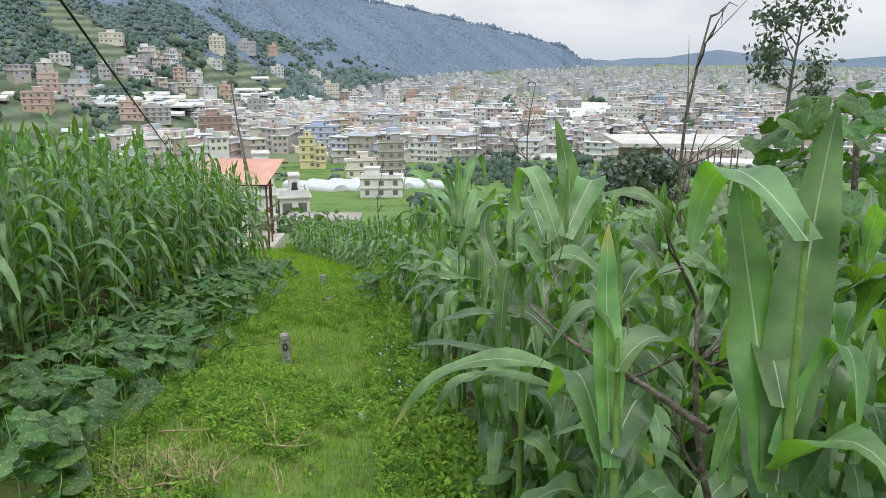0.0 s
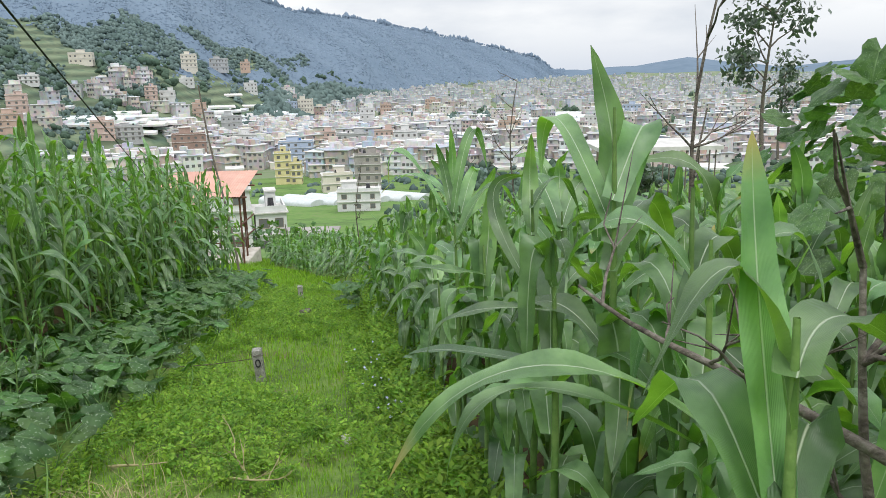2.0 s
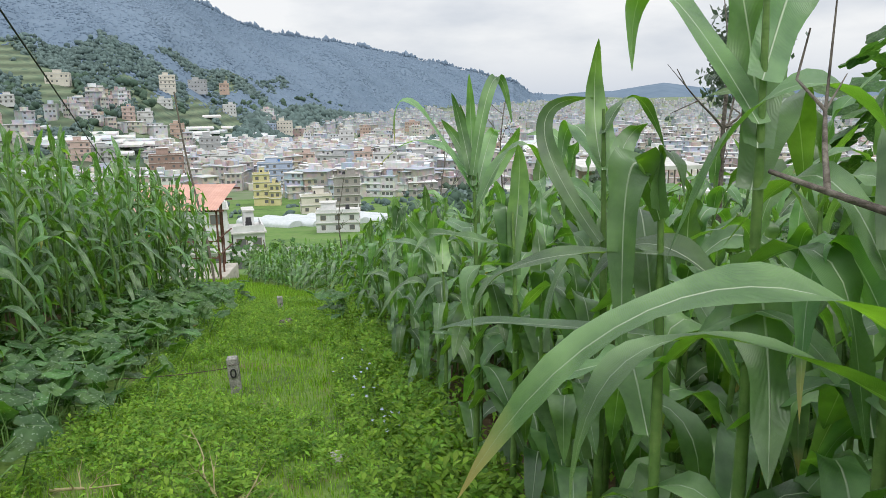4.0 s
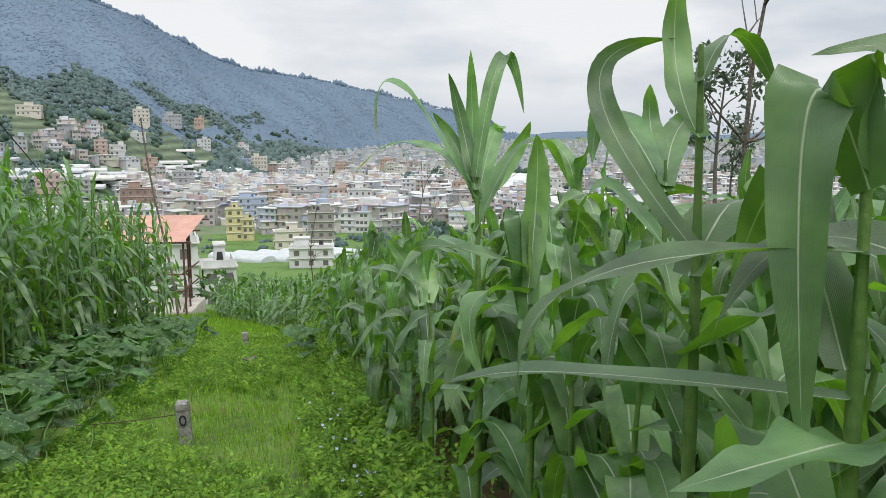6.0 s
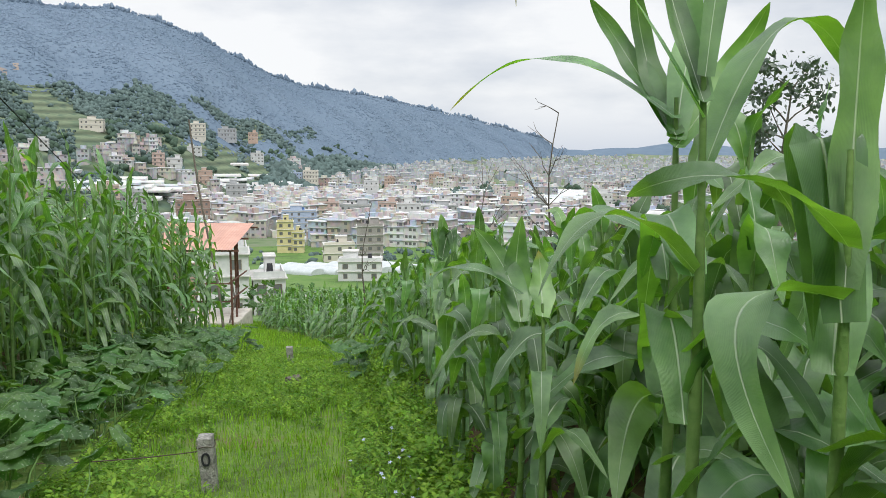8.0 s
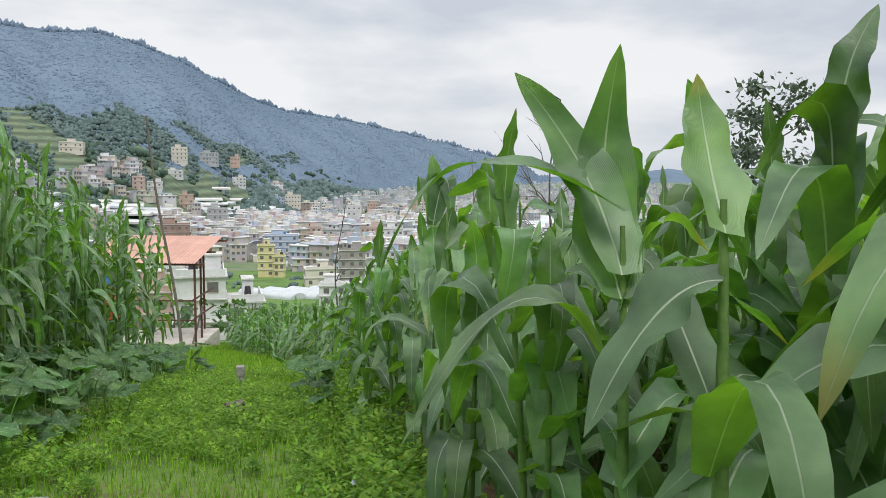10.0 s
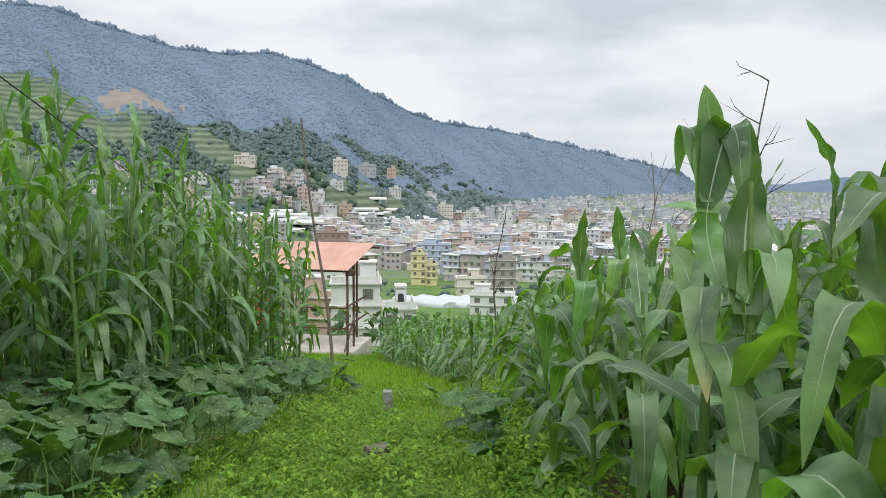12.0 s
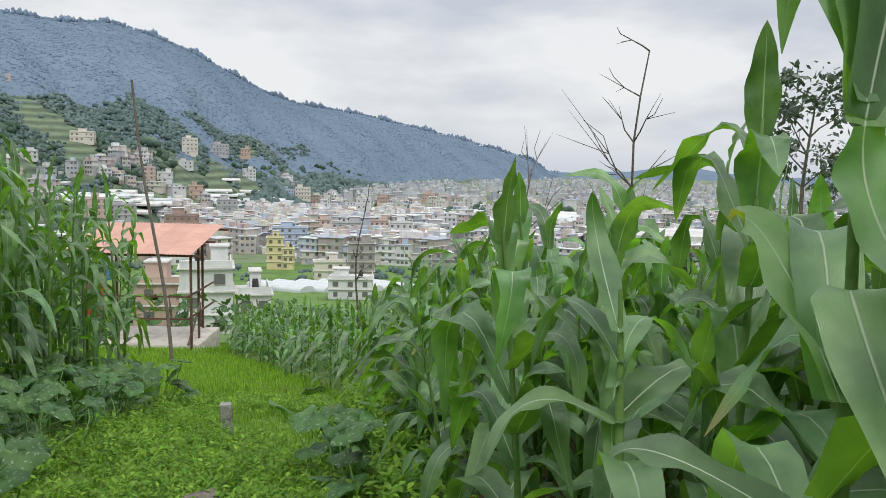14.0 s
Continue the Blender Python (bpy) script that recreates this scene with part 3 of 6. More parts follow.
def squash_plant(rng, leaves, spread, name="squash_plant"):
    root = tagged(new(name), "squash vine with broad mottled green leaves sprawling over the bed", "squash plant", "squash vines beside the path")
    line = np.stack([np.linspace(-spread, spread, 9), 0.12 * np.sin(np.linspace(0, 5, 9)), 0.04 + 0.02 * np.cos(np.linspace(0, 9, 9))], 1)
    v, f = tube(line, np.full(9, 0.007), 6)
    part_of("vine", mesh_from("vine", v, f, stem_m), root)
    for i in range(leaves):
        size = rng.uniform(0.15, 0.26)
        x, y = rng.uniform(-spread, spread), rng.normal(0, 0.28)
        h = rng.uniform(0.16, 0.5)
        tip = np.array([x + rng.normal(0, 0.06), y, h])
        stem_pts = np.array([[x, y * 0.4, 0.03], [x, y * 0.7, h * 0.6], tip])
        v, f = tube(stem_pts, (0.006, 0.005, 0.004), 5)
        lv, lf, uv = squash_leaf(rng, size)
        leaf = part_of("leaf", mesh_from("leaf", lv, tri_fan_fix(lf), squash_leaf_m, uv), root, Matrix.Translation(tip) @ Euler((rng.normal(0.1, 0.35), rng.normal(0.15, 0.35), rng.uniform(0, 6.28))).to_matrix().to_4x4())
        part_of("leaf_stalk", mesh_from("leaf_stalk", v, f, stem_m), root)
    return root


squash_masters = [squash_plant(rng, 14, 0.5) for _ in range(4)]
spots = []
for y in np.arange(3.6, 17.0, 0.5):
    for k in range(3):
        x = bed_x(y) - 0.2 - 0.5 * k
        if x < left_x(y) - 0.25:
            continue
        spots.append((x + rng.normal(0, 0.1), y + rng.normal(0, 0.12)))
spots += [(-1.1, 13.1), (-1.15, 12.7), (-0.95, 12.3), (0.34, 3.0), (0.4, 3.5), (0.45, 1.55), (0.8, 2.0), (0.75, 2.9), (0.35, 2.6)]
for n, (x, y) in enumerate(spots):
    m = Matrix.Translation((x, y, gz(x, y) - 0.01)) @ Matrix.Rotation(rng.uniform(0, 6.28), 4, "Z")
    if n < 4:
        squash_masters[n].matrix_basis = m
    else:
        ob = copy_thing(squash_masters[n % 4], m)
        ob.scale = (1, 1, 1)

# ---- grass and weeds ----
def scatter(count, x0, x1, y0, y1, keep, rng):
    x, y = rng.uniform(x0, x1, count), rng.uniform(y0, y1, count)
    ok = keep(x, y)
    return x[ok], y[ok]


def in_strip(x, y):
    left = np.where(y < 17, bed_x(y) + 0.05, -9.5)
    right = np.where(y < 17, row_x(y) + 0.1, np.interp(y, (17, 20, 28, 36), (-1.5, -2.5, -5.7, -7.2)))
    return (x > left) & (x < right)


def blades(x, y, length, width, rng, lean=0.5):
    n = len(x)
    a = rng.uniform(0, 2 * math.pi, n)
    ln = length * rng.uniform(0.5, 1.3, n)
    w = width * rng.uniform(0.7, 1.3, n)
    k = lean * rng.uniform(0.2, 1.2, n)
    z = ground_z(x, y) - 0.005
    dx, dy = np.cos(a), np.sin(a)
    p = np.stack([x, y, z], 1)
    side = np.stack([-dy, dx, 0 * x], 1) * w[:, None] / 2
    d = np.stack([dx, dy, 0 * x], 1)
    up = np.array([0, 0, 1.0])
    m1 = p + d * (ln * k * 0.35)[:, None] + up * (ln * 0.55)[:, None]
    tip = p + d * (ln * k)[:, None] + up * (ln * (1 - 0.35 * k))[:, None]
    v = np.stack([p - side, p + side, m1 + side * 0.8, m1 - side * 0.8, tip], 1).reshape(-1, 3)
    o = (np.arange(n) * 5)[:, None]
    f = np.concatenate([o + np.array([[0, 1, 2]]), o + np.array([[0, 2, 3]]), o + np.array([[3, 2, 4]])])
    uv = np.tile(np.array([[0.2, 0], [0.8, 0], [0.8, 0.5], [0.2, 0.5], [0.5, 1]]), (n, 1))
    return v, f, uv


sets = []
for count, y0, y1, ln, w in ((90000, 1.5, 9, 0.08, 0.005), (62000, 9, 17, 0.10, 0.007), (60000, 17, 33, 0.13, 0.013)):
    x, y = scatter(count, -10, 1.0, y0, y1, in_strip, rng)
    sets.append(blades(x, y, ln, w, rng))
for tx, ty in zip(*scatter(90, -5, 0.6, 3.2, 20, in_strip, rng)):
    sets.append(blades(tx + rng.normal(0, 0.05, 34), ty + rng.normal(0, 0.05, 34), 0.2, 0.005, rng, 0.9))
x, y = scatter(16000, -4, 0.7, -3, 1.5, lambda a, b: a > -3.5, rng)
sets.append(blades(x, y, 0.09, 0.006, rng))
v, f, uv = merge(sets)
tagged(new("path_grass", mesh_from("path_grass", v, f, grass_m, uv)), "short bright green grass covering the trodden field path", "grass", kind="stuff")


def weeds(x, y, size, height, rng, leaves=7):
    out = []
    n = len(x)
    z = ground_z(x, y)
    for i in range(leaves):
        a = rng.uniform(0, 2 * math.pi, n)
        h = height * rng.uniform(0.25, 1.1, n)
        s = size * rng.uniform(0.6, 1.25, n)
        off = s * rng.uniform(0.2, 1.1, n)
        dx, dy = np.cos(a), np.sin(a)
        base = np.stack([x + dx * off * 0.4, y + dy * off * 0.4, z + h], 1)
        d = np.stack([dx, dy, rng.uniform(-0.5, 0.9, n)], 1)
        side = np.stack([-dy, dx, 0 * x], 1)
        midp = base + d * (s * 0.5)[:, None]
        v = np.stack([base, midp + side * (s * 0.3)[:, None], base + d * s[:, None], midp - side * (s * 0.3)[:, None]], 1).reshape(-1, 3)
        v[1::4, 2] += 0.12 * size
        v[3::4, 2] += 0.12 * size
        f = (np.arange(n) * 4)[:, None] + np.array([[0, 1, 2, 3]])
        out.append((v, f, np.tile(np.array([[0.5, 0], [0.9, 0.5], [0.5, 1], [0.1, 0.5]]), (n, 1))))
    return merge(out)


def weedy(x, y):
    patch = np.sin(x * 1.9 + 1.3 * np.sin(y * 0.9)) + np.sin(y * 1.35 + x) + 0.4 * np.sin(x * 5 + y * 4)
    near_edge = (x > np.where(y < 17, row_x(y) - 0.75, -99)) | (x < bed_x(y) + 0.35)
    return in_strip(x, y) & ((patch + 0.9 * np.sin(x * 13 + y * 3) * np.sin(y * 11) > 0.1) | near_edge)


x, y = scatter(52000, -6, 1.0, 1.8, 17, weedy, rng)
w1 = weeds(x, y, 0.03, 0.075, rng)
x, y = scatter(11000, -6, 1.0, 1.8, 17, weedy, rng)
w2 = weeds(x, y, 0.04, 0.15, rng, 10)
edge_y = rng.uniform(1.2, 17, 2600)
edge_x = row_x(edge_y) + rng.normal(-0.25, 0.18, 2600)
edge_ok = edge_x > row_x(edge_y) - 0.42
edge_x, edge_y = edge_x[edge_ok], edge_y[edge_ok]
w3 = weeds(edge_x, edge_y, 0.046, 0.34, rng, 12)
v, f, uv = merge([w1, w2, w3])
tagged(new("path_weeds", mesh_from("path_weeds", v, f, weed_m, uv)), "low leafy weeds and clover growing in the grass", "weeds", kind="stuff")


# ---- maize at the path's edge ----
def curve_blade(base, apex, tip, width, roll=0.0, seg=18, cols=5, ruffle=0.1, cut=1.0, phase=0.0, fold=0.22, face=None):
    """A strap leaf from base over apex to tip."""
    b, a, t = (np.array(p, dtype=float) for p in (base, apex, tip))
    c = 2 * a - (b + t) / 2
    s = np.linspace(0, 1, seg + 1)[:, None]
    p = (1 - s) ** 2 * b + 2 * s * (1 - s) * c + s ** 2 * t
    tang = np.gradient(p, axis=0)
    tang /= np.linalg.norm(tang, axis=1, keepdims=True)
    flat = np.cross(t - b, (0, 0, 1.0))
    if np.linalg.norm(flat) < 0.05:
        flat = np.array([1.0, 0.25, 0])
    if face is not None:
        flat = np.array([math.cos(radians(face)), math.sin(radians(face)), 0])
    flat = flat / np.linalg.norm(flat)
    side = flat - tang * (tang @ flat)[:, None]
    side /= np.linalg.norm(side, axis=1, keepdims=True)
    up = np.cross(side, tang)
    s1 = s[:, 0]
    q = s1 * cut
    w = width * np.minimum(1, 0.5 + 1.7 * q) * np.clip(1 - q ** 2.4, 0, 1) ** 0.8 + 0.002
    tw = np.radians(roll) * (0.35 + 0.65 * s1)
    u = np.linspace(-1, 1, cols)
    e = u[None, :] * w[:, None] / 2
    h = np.abs(u)[None, :] * (fold * (1 - 0.6 * s1) * w / 2)[:, None] + ruffle * w[:, None] * (u ** 2)[None, :] * np.sin(s1[:, None] * 15 + phase + 2.1 * np.sign(u)[None, :])
    lat = e * np.cos(tw)[:, None] - h * np.sin(tw)[:, None]
    out = e * np.sin(tw)[:, None] + h * np.cos(tw)[:, None]
    v = (p[:, None, :] + side[:, None, :] * lat[:, :, None] + up[:, None, :] * out[:, :, None]).reshape(-1, 3)
    i, j = np.meshgrid(np.arange(seg), np.arange(cols - 1), indexing="ij")
    f = np.stack([i * cols + j, i * cols + j + 1, (i + 1) * cols + j + 1, (i + 1) * cols + j], -1).reshape(-1, 4)
    uv = np.stack(np.broadcast_arrays((u[None, :] + 1) / 2, s1[:, None]), -1).reshape(-1, 2)
    return v, f, uv


edge_rng = np.random.default_rng(31)


def edge_maize(x, y, top, leaves, label=MAIZE["label"]):
    """One plant whose leaves hang into the path; each leaf: base height, apex, tip, width and extras, in world metres."""
    root = tagged(new("maize_plant"), label, "maize plant", GROUPS["right"])
    z0 = gz(x, y)
    root.location = (x, y, z0)
    n = 13
    k = np.linspace(0, 1, n)
    pts = np.stack([0.02 * np.sin(k * 3), 0.02 * k, k * (top - z0)], 1)
    v, f = tube(pts, np.interp(k, (0, 0.6, 1), (0.017, 0.013, 0.005)) * (1 + 0.14 * (np.arange(n) % 2)), 8)
    part_of("stalk", mesh_from("stalk", v, f, stalk_m), root)
    for i in range(8):
        at = 0.12 + 0.09 * i
        v, f, uv = blade(length=edge_rng.uniform(0.5, 0.75), width=edge_rng.uniform(0.09, 0.125), start=edge_rng.uniform(30, 60), bend=edge_rng.uniform(85, 125), kink=edge_rng.uniform(0.3, 0.55), sharp=edge_rng.uniform(0.05, 0.12), ruffle=0.2, twist=edge_rng.normal(0, 25), phase=i * 2.1)
        part_of("leaf", mesh_from("leaf", v, f, maize_leaf_m, uv), root, Matrix.Translation((0, 0.02 * at, at * (top - z0))) @ Matrix.Rotation((i % 2 - 0.5) * 2.3 + edge_rng.normal(0, 0.35), 4, "Z"))
    for i, (zb, apex, tip, width, extra) in enumerate(leaves):
        origin = np.array((x, y, z0))
        v, f, uv = curve_blade(np.array((x, y, zb)) - origin, np.array(apex) - origin, np.array(tip) - origin, width, phase=i * 1.7, **extra)
        part_of("leaf", mesh_from("leaf", v, f, maize_leaf_m, uv), root)
    return root


# plants that lean over the path
edge_maize(0.52, 2.62, 0.74, [
    (0.26, (0.03, 2.45, 0.50), (-0.29, 2.53, 0.18), 0.111, {"roll": 8}),
    (0.19, (0.04, 2.56, 0.40), (-0.15, 2.44, 0.21), 0.098, {"roll": -12}),
    (0.60, (0.75, 2.69, 0.74), (0.76, 2.51, 0.54), 0.117, {}),
    (0.13, (0.63, 2.51, 0.28), (0.60, 2.31, 0.16), 0.117, {})])
edge_maize(0.56, 2.87, 0.83, [
    (0.60, (0.33, 2.90, 0.74), (0.19, 3.06, 0.39), 0.124, {"roll": 10}),
    (0.29, (0.50, 3.01, 0.43), (0.40, 2.87, 0.11), 0.130, {}),
    (0.45, (0.72, 3.06, 0.65), (0.79, 2.94, 0.35), 0.130, {})])
edge_maize(0.40, 3.12, 1.04, [
    (0.76, (0.54, 3.29, 0.97), (0.48, 3.24, 0.68), 0.130, {"face": 10, "ruffle": 0.2}),
    (0.62, (0.45, 3.32, 0.90), (0.38, 3.38, 1.23), 0.124, {"face": 0, "fold": 0.4, "ruffle": 0.16}),
    (0.40, (0.43, 3.07, 0.20), (0.37, 2.91, -0.05), 0.143, {"face": 5, "ruffle": 0.18}),
    (0.67, (0.29, 3.48, 0.99), (0.24, 3.49, 0.79), 0.098, {"face": 20}),
    (0.26, (0.24, 3.31, 0.38), (0.08, 3.31, 0.25), 0.117, {"roll": 20}),
    (0.14, (0.58, 3.16, 0.29), (0.64, 3.01, 0.02), 0.130, {})])
edge_maize(0.62, 1.56, 1.17, [
    (0.57, (0.60, 1.70, 0.88), (0.56, 1.81, 1.22), 0.163, {"face": 8, "fold": 0.25, "ruffle": 0.12}),
    (1.13, (0.55, 1.84, 1.23), (0.48, 1.82, 1.03), 0.117, {"face": 0}),
    (0.59, (0.71, 1.73, 1.03), (0.78, 1.82, 1.38), 0.137, {"face": -25, "fold": 0.4}),
    (0.65, (0.76, 1.63, 0.88), (0.71, 1.44, 0.68), 0.130, {"roll": 15})])
edge_maize(0.32, 1.81, 0.82, [
    (0.48, (0.32, 1.94, 0.81), (0.33, 2.03, 1.06), 0.083, {"face": 4, "fold": 0.5, "ruffle": 0.1}),
    (0.66, (0.29, 1.96, 0.86), (0.12, 1.86, 0.69), 0.104, {"roll": 6}),
    (0.74, (0.48, 1.97, 0.77), (0.60, 1.88, 0.67), 0.117, {"roll": 10}),
    (0.52, (0.41, 1.92, 0.61), (0.36, 1.80, 0.45), 0.117, {})])
edge_maize(-0.00, 5.14, 0.39, [
    (0.30, (0.01, 5.32, 0.57), (0.00, 5.31, 0.83), 0.065, {"face": 5, "fold": 0.5}),
    (0.35, (0.12, 5.29, 0.80), (0.21, 5.29, 0.59), 0.065, {"face": -10, "fold": 0.4}),
    (0.30, (-0.04, 5.28, 0.56), (-0.09, 5.27, 0.74), 0.058, {"face": 10, "fold": 0.5}),
    (0.27, (-0.29, 5.24, 0.70), (-0.37, 5.20, 0.49), 0.065, {"roll": 25}),
    (0.14, (0.23, 5.28, 0.48), (0.39, 5.24, 0.30), 0.117, {}),
    (-0.04, (-0.17, 5.20, 0.07), (-0.33, 5.08, -0.08), 0.111, {}),
    (-0.30, (0.13, 5.11, -0.19), (0.22, 4.91, -0.41), 0.117, {})])
edge_maize(0.54, 4.64, 0.43, [
    (0.33, (0.57, 4.87, 0.53), (0.56, 4.87, 0.68), 0.091, {"face": 5, "fold": 0.5}),
    (0.33, (0.44, 4.92, 0.59), (0.37, 4.88, 0.41), 0.130, {"face": 12}),
    (0.35, (0.65, 4.84, 0.52), (0.73, 4.80, 0.60), 0.104, {"face": -10}),
    (0.16, (0.39, 4.87, 0.33), (0.29, 4.81, 0.05), 0.117, {"roll": 20}),
    (-0.11, (0.67, 4.66, -0.01), (0.70, 4.45, -0.28), 0.130, {})])
edge_maize(0.25, 3.77, 0.69, [
    (0.29, (0.12, 4.01, 0.62), (0.27, 3.96, 0.72), 0.065, {"roll": 30}),
    (0.62, (0.38, 3.89, 0.72), (0.46, 3.84, 0.57), 0.065, {"roll": 10}),
    (0.51, (0.27, 3.96, 0.69), (0.27, 3.93, 0.90), 0.078, {"face": 5, "fold": 0.4}),
    (0.11, (0.18, 3.91, 0.19), (0.08, 3.78, -0.02), 0.111, {"roll": 10}),
    (0.02, (0.37, 3.82, 0.14), (0.38, 3.63, -0.04), 0.130, {})])
edge_maize(0.24, 3.24, 0.62, [
    (0.45, (0.18, 3.29, 0.55), (0.15, 3.19, 0.10), 0.130, {"roll": 12}),
    (0.37, (-0.09, 3.40, 0.30), (-0.18, 3.35, 0.12), 0.078, {"roll": 10}),
    (0.17, (-0.09, 3.60, 0.10), (-0.25, 3.58, 0.08), 0.091, {"cut": 0.72, "ruffle": 0.04}),
    (0.47, (0.27, 3.28, 0.60), (0.29, 3.21, 0.48), 0.130, {}),
    (0.11, (0.11, 3.13, 0.15), (-0.05, 3.13, 0.11), 0.130, {"roll": -8})])
edge_maize(0.15, 4.86, 0.21, [
    (-0.08, (0.13, 4.94, 0.23), (0.12, 4.89, -0.12), 0.143, {"face": 5, "ruffle": 0.06}),
    (0.05, (-0.14, 4.58, 0.17), (-0.26, 4.73, 0.14), 0.085, {"roll": 18}),
    (-0.02, (0.19, 4.94, 0.32), (0.18, 4.92, 0.51), 0.104, {"face": 10}),
    (-0.04, (-0.05, 4.81, -0.06), (-0.04, 4.61, -0.28), 0.124, {"roll": -35})])
edge_maize(0.05, 5.44, 0.33, [
    (0.24, (-0.01, 5.66, 0.44), (-0.12, 5.67, 0.60), 0.078, {"face": 5, "fold": 0.4}),
    (0.24, (0.03, 5.65, 0.45), (-0.02, 5.62, 0.68), 0.072, {"face": 5, "fold": 0.4}),
    (0.23, (0.14, 5.61, 0.49), (0.19, 5.59, 0.53), 0.091, {"face": -8}),
    (0.21, (0.21, 5.54, 0.40), (0.28, 5.49, 0.56), 0.085, {"face": -10, "fold": 0.4}),
    (0.28, (-0.20, 5.91, 0.47), (-0.47, 6.00, 0.32), 0.062, {"roll": 20}),
    (-0.41, (-0.02, 5.46, -0.46), (-0.09, 5.33, -0.65), 0.130, {"face": 0}),
    (-0.03, (-0.10, 5.69, 0.03), (-0.14, 5.67, -0.16), 0.117, {"roll": 10}),
    (-0.18, (0.20, 5.48, -0.08), (0.24, 5.35, -0.29), 0.130, {})])
edge_maize(-0.10, 6.99, -0.49, [
    (-0.84, (-0.29, 7.05, -0.65), (-0.55, 6.96, -0.94), 0.124, {"roll": 8}),
    (-0.46, (-0.41, 7.18, -0.37), (-0.60, 7.15, -0.62), 0.094, {"roll": 12}),
    (-0.64, (-0.11, 7.12, -0.41), (-0.09, 7.10, -0.11), 0.163, {"face": 4, "ruffle": 0.12}),
    (-0.59, (-0.16, 7.12, -0.37), (-0.31, 7.13, -0.17), 0.143, {"face": 12, "fold": 0.3}),
    (-0.66, (0.00, 7.07, -0.49), (0.07, 6.97, -0.54), 0.117, {"roll": 10}),
    (-0.75, (-0.04, 7.12, -0.68), (-0.06, 7.00, -0.78), 0.091, {})])
edge_maize(-0.07, 6.58, -0.42, [
    (-0.54, (-0.16, 6.61, -0.60), (-0.28, 6.55, -0.77), 0.143, {"roll": 14}),
    (-0.47, (-0.06, 6.69, -0.34), (-0.07, 6.72, -0.22), 0.117, {"face": 20})])
edge_maize(-0.40, 9.21, -0.65, [
    (-0.66, (-0.39, 9.25, -0.46), (-0.41, 9.26, -0.30), 0.111, {"face": 5, "fold": 0.3}),
    (-0.65, (-0.34, 9.23, -0.42), (-0.31, 9.19, -0.64), 0.130, {"face": 5}),
    (-0.63, (-0.44, 9.29, -0.42), (-0.47, 9.30, -0.56), 0.085, {"face": 10}),
    (-0.66, (-0.39, 9.19, -0.77), (-0.36, 9.10, -0.88), 0.098, {"roll": -25}),
    (-0.87, (-0.42, 9.13, -0.93), (-0.43, 8.95, -1.13), 0.111, {"roll": -20}),
    (-1.02, (-0.43, 9.37, -0.83), (-0.49, 9.39, -0.79), 0.104, {"roll": 10}),
    (-1.22, (-0.57, 9.34, -1.15), (-0.66, 9.36, -1.16), 0.104, {"roll": 12})])
edge_maize(-0.35, 8.94, -0.57, [
    (-0.90, (-0.34, 9.02, -0.68), (-0.31, 9.03, -0.55), 0.124, {"face": 8, "fold": 0.3}),
    (-0.94, (-0.39, 9.01, -0.84), (-0.47, 8.96, -0.97), 0.117, {"roll": 12}),
    (-0.87, (-0.29, 8.96, -0.75), (-0.31, 8.83, -0.89), 0.117, {})])
edge_maize(-0.48, 9.97, -1.00, [
    (-1.32, (-0.67, 10.06, -1.30), (-0.79, 9.97, -1.45), 0.098, {"roll": 10}),
    (-1.42, (-0.44, 10.09, -1.22), (-0.36, 10.08, -1.18), 0.078, {"face": 5}),
    (-1.17, (-0.56, 10.20, -1.07), (-0.66, 10.13, -1.25), 0.091, {}),
    (-1.23, (-0.36, 10.15, -1.10), (-0.27, 10.04, -1.21), 0.104, {}),
    (-1.10, (-0.48, 10.21, -0.92), (-0.50, 10.22, -0.78), 0.078, {"face": 8, "fold": 0.4})])


# ---- dead shrubs and poles in the field ----
def branchy(rng, start, end, radius, twigs, spread, name, label, category, mat=bark_m, group=""):
    """A thin dead stem with forked twigs, each a part."""
    root = tagged(new(name), label, category, group)
    s, e = np.array(start, dtype=float), np.array(end, dtype=float)
    root.location = s
    k = np.linspace(0, 1, 9)[:, None]
    wob = np.stack([np.sin(k[:, 0] * 7), np.cos(k[:, 0] * 5) - 1, 0 * k[:, 0]], 1) * 0.03 * np.linalg.norm(e - s)
    line = (e - s) * k + wob * k
    v, f = tube(line, np.interp(k[:, 0], (0, 1), (radius, radius * 0.3)), 8)
    part_of("stem", mesh_from("stem", v, f, mat), root)
    for _ in range(twigs):
        i = int(rng.integers(3, 9))
        a, ln = rng.uniform(0, 6.28), spread * rng.uniform(0.4, 1.0)
        d = np.array([math.cos(a), math.sin(a), rng.uniform(0.3, 1.3)])
        q = np.linspace(0, 1, 5)[:, None]
        t = line[i] + d * q * ln + rng.normal(0, 0.09, (5, 3)) * q * ln
        pieces = [tube(t, np.interp(q[:, 0], (0, 1), (radius * 0.4, radius * 0.12)), 5)]
        for _ in range(2):
            d2 = d + rng.normal(0, 0.6, 3)
            t2 = t[2] + d2 * np.linspace(0, 1, 4)[:, None] * ln * 0.5
            pieces.append(tube(t2, (radius * 0.2, radius * 0.16, radius * 0.12, radius * 0.06), 4))
        v, f, _ = merge(pieces)
        part_of("twig", mesh_from("twig", v, f, mat), root)
    return root


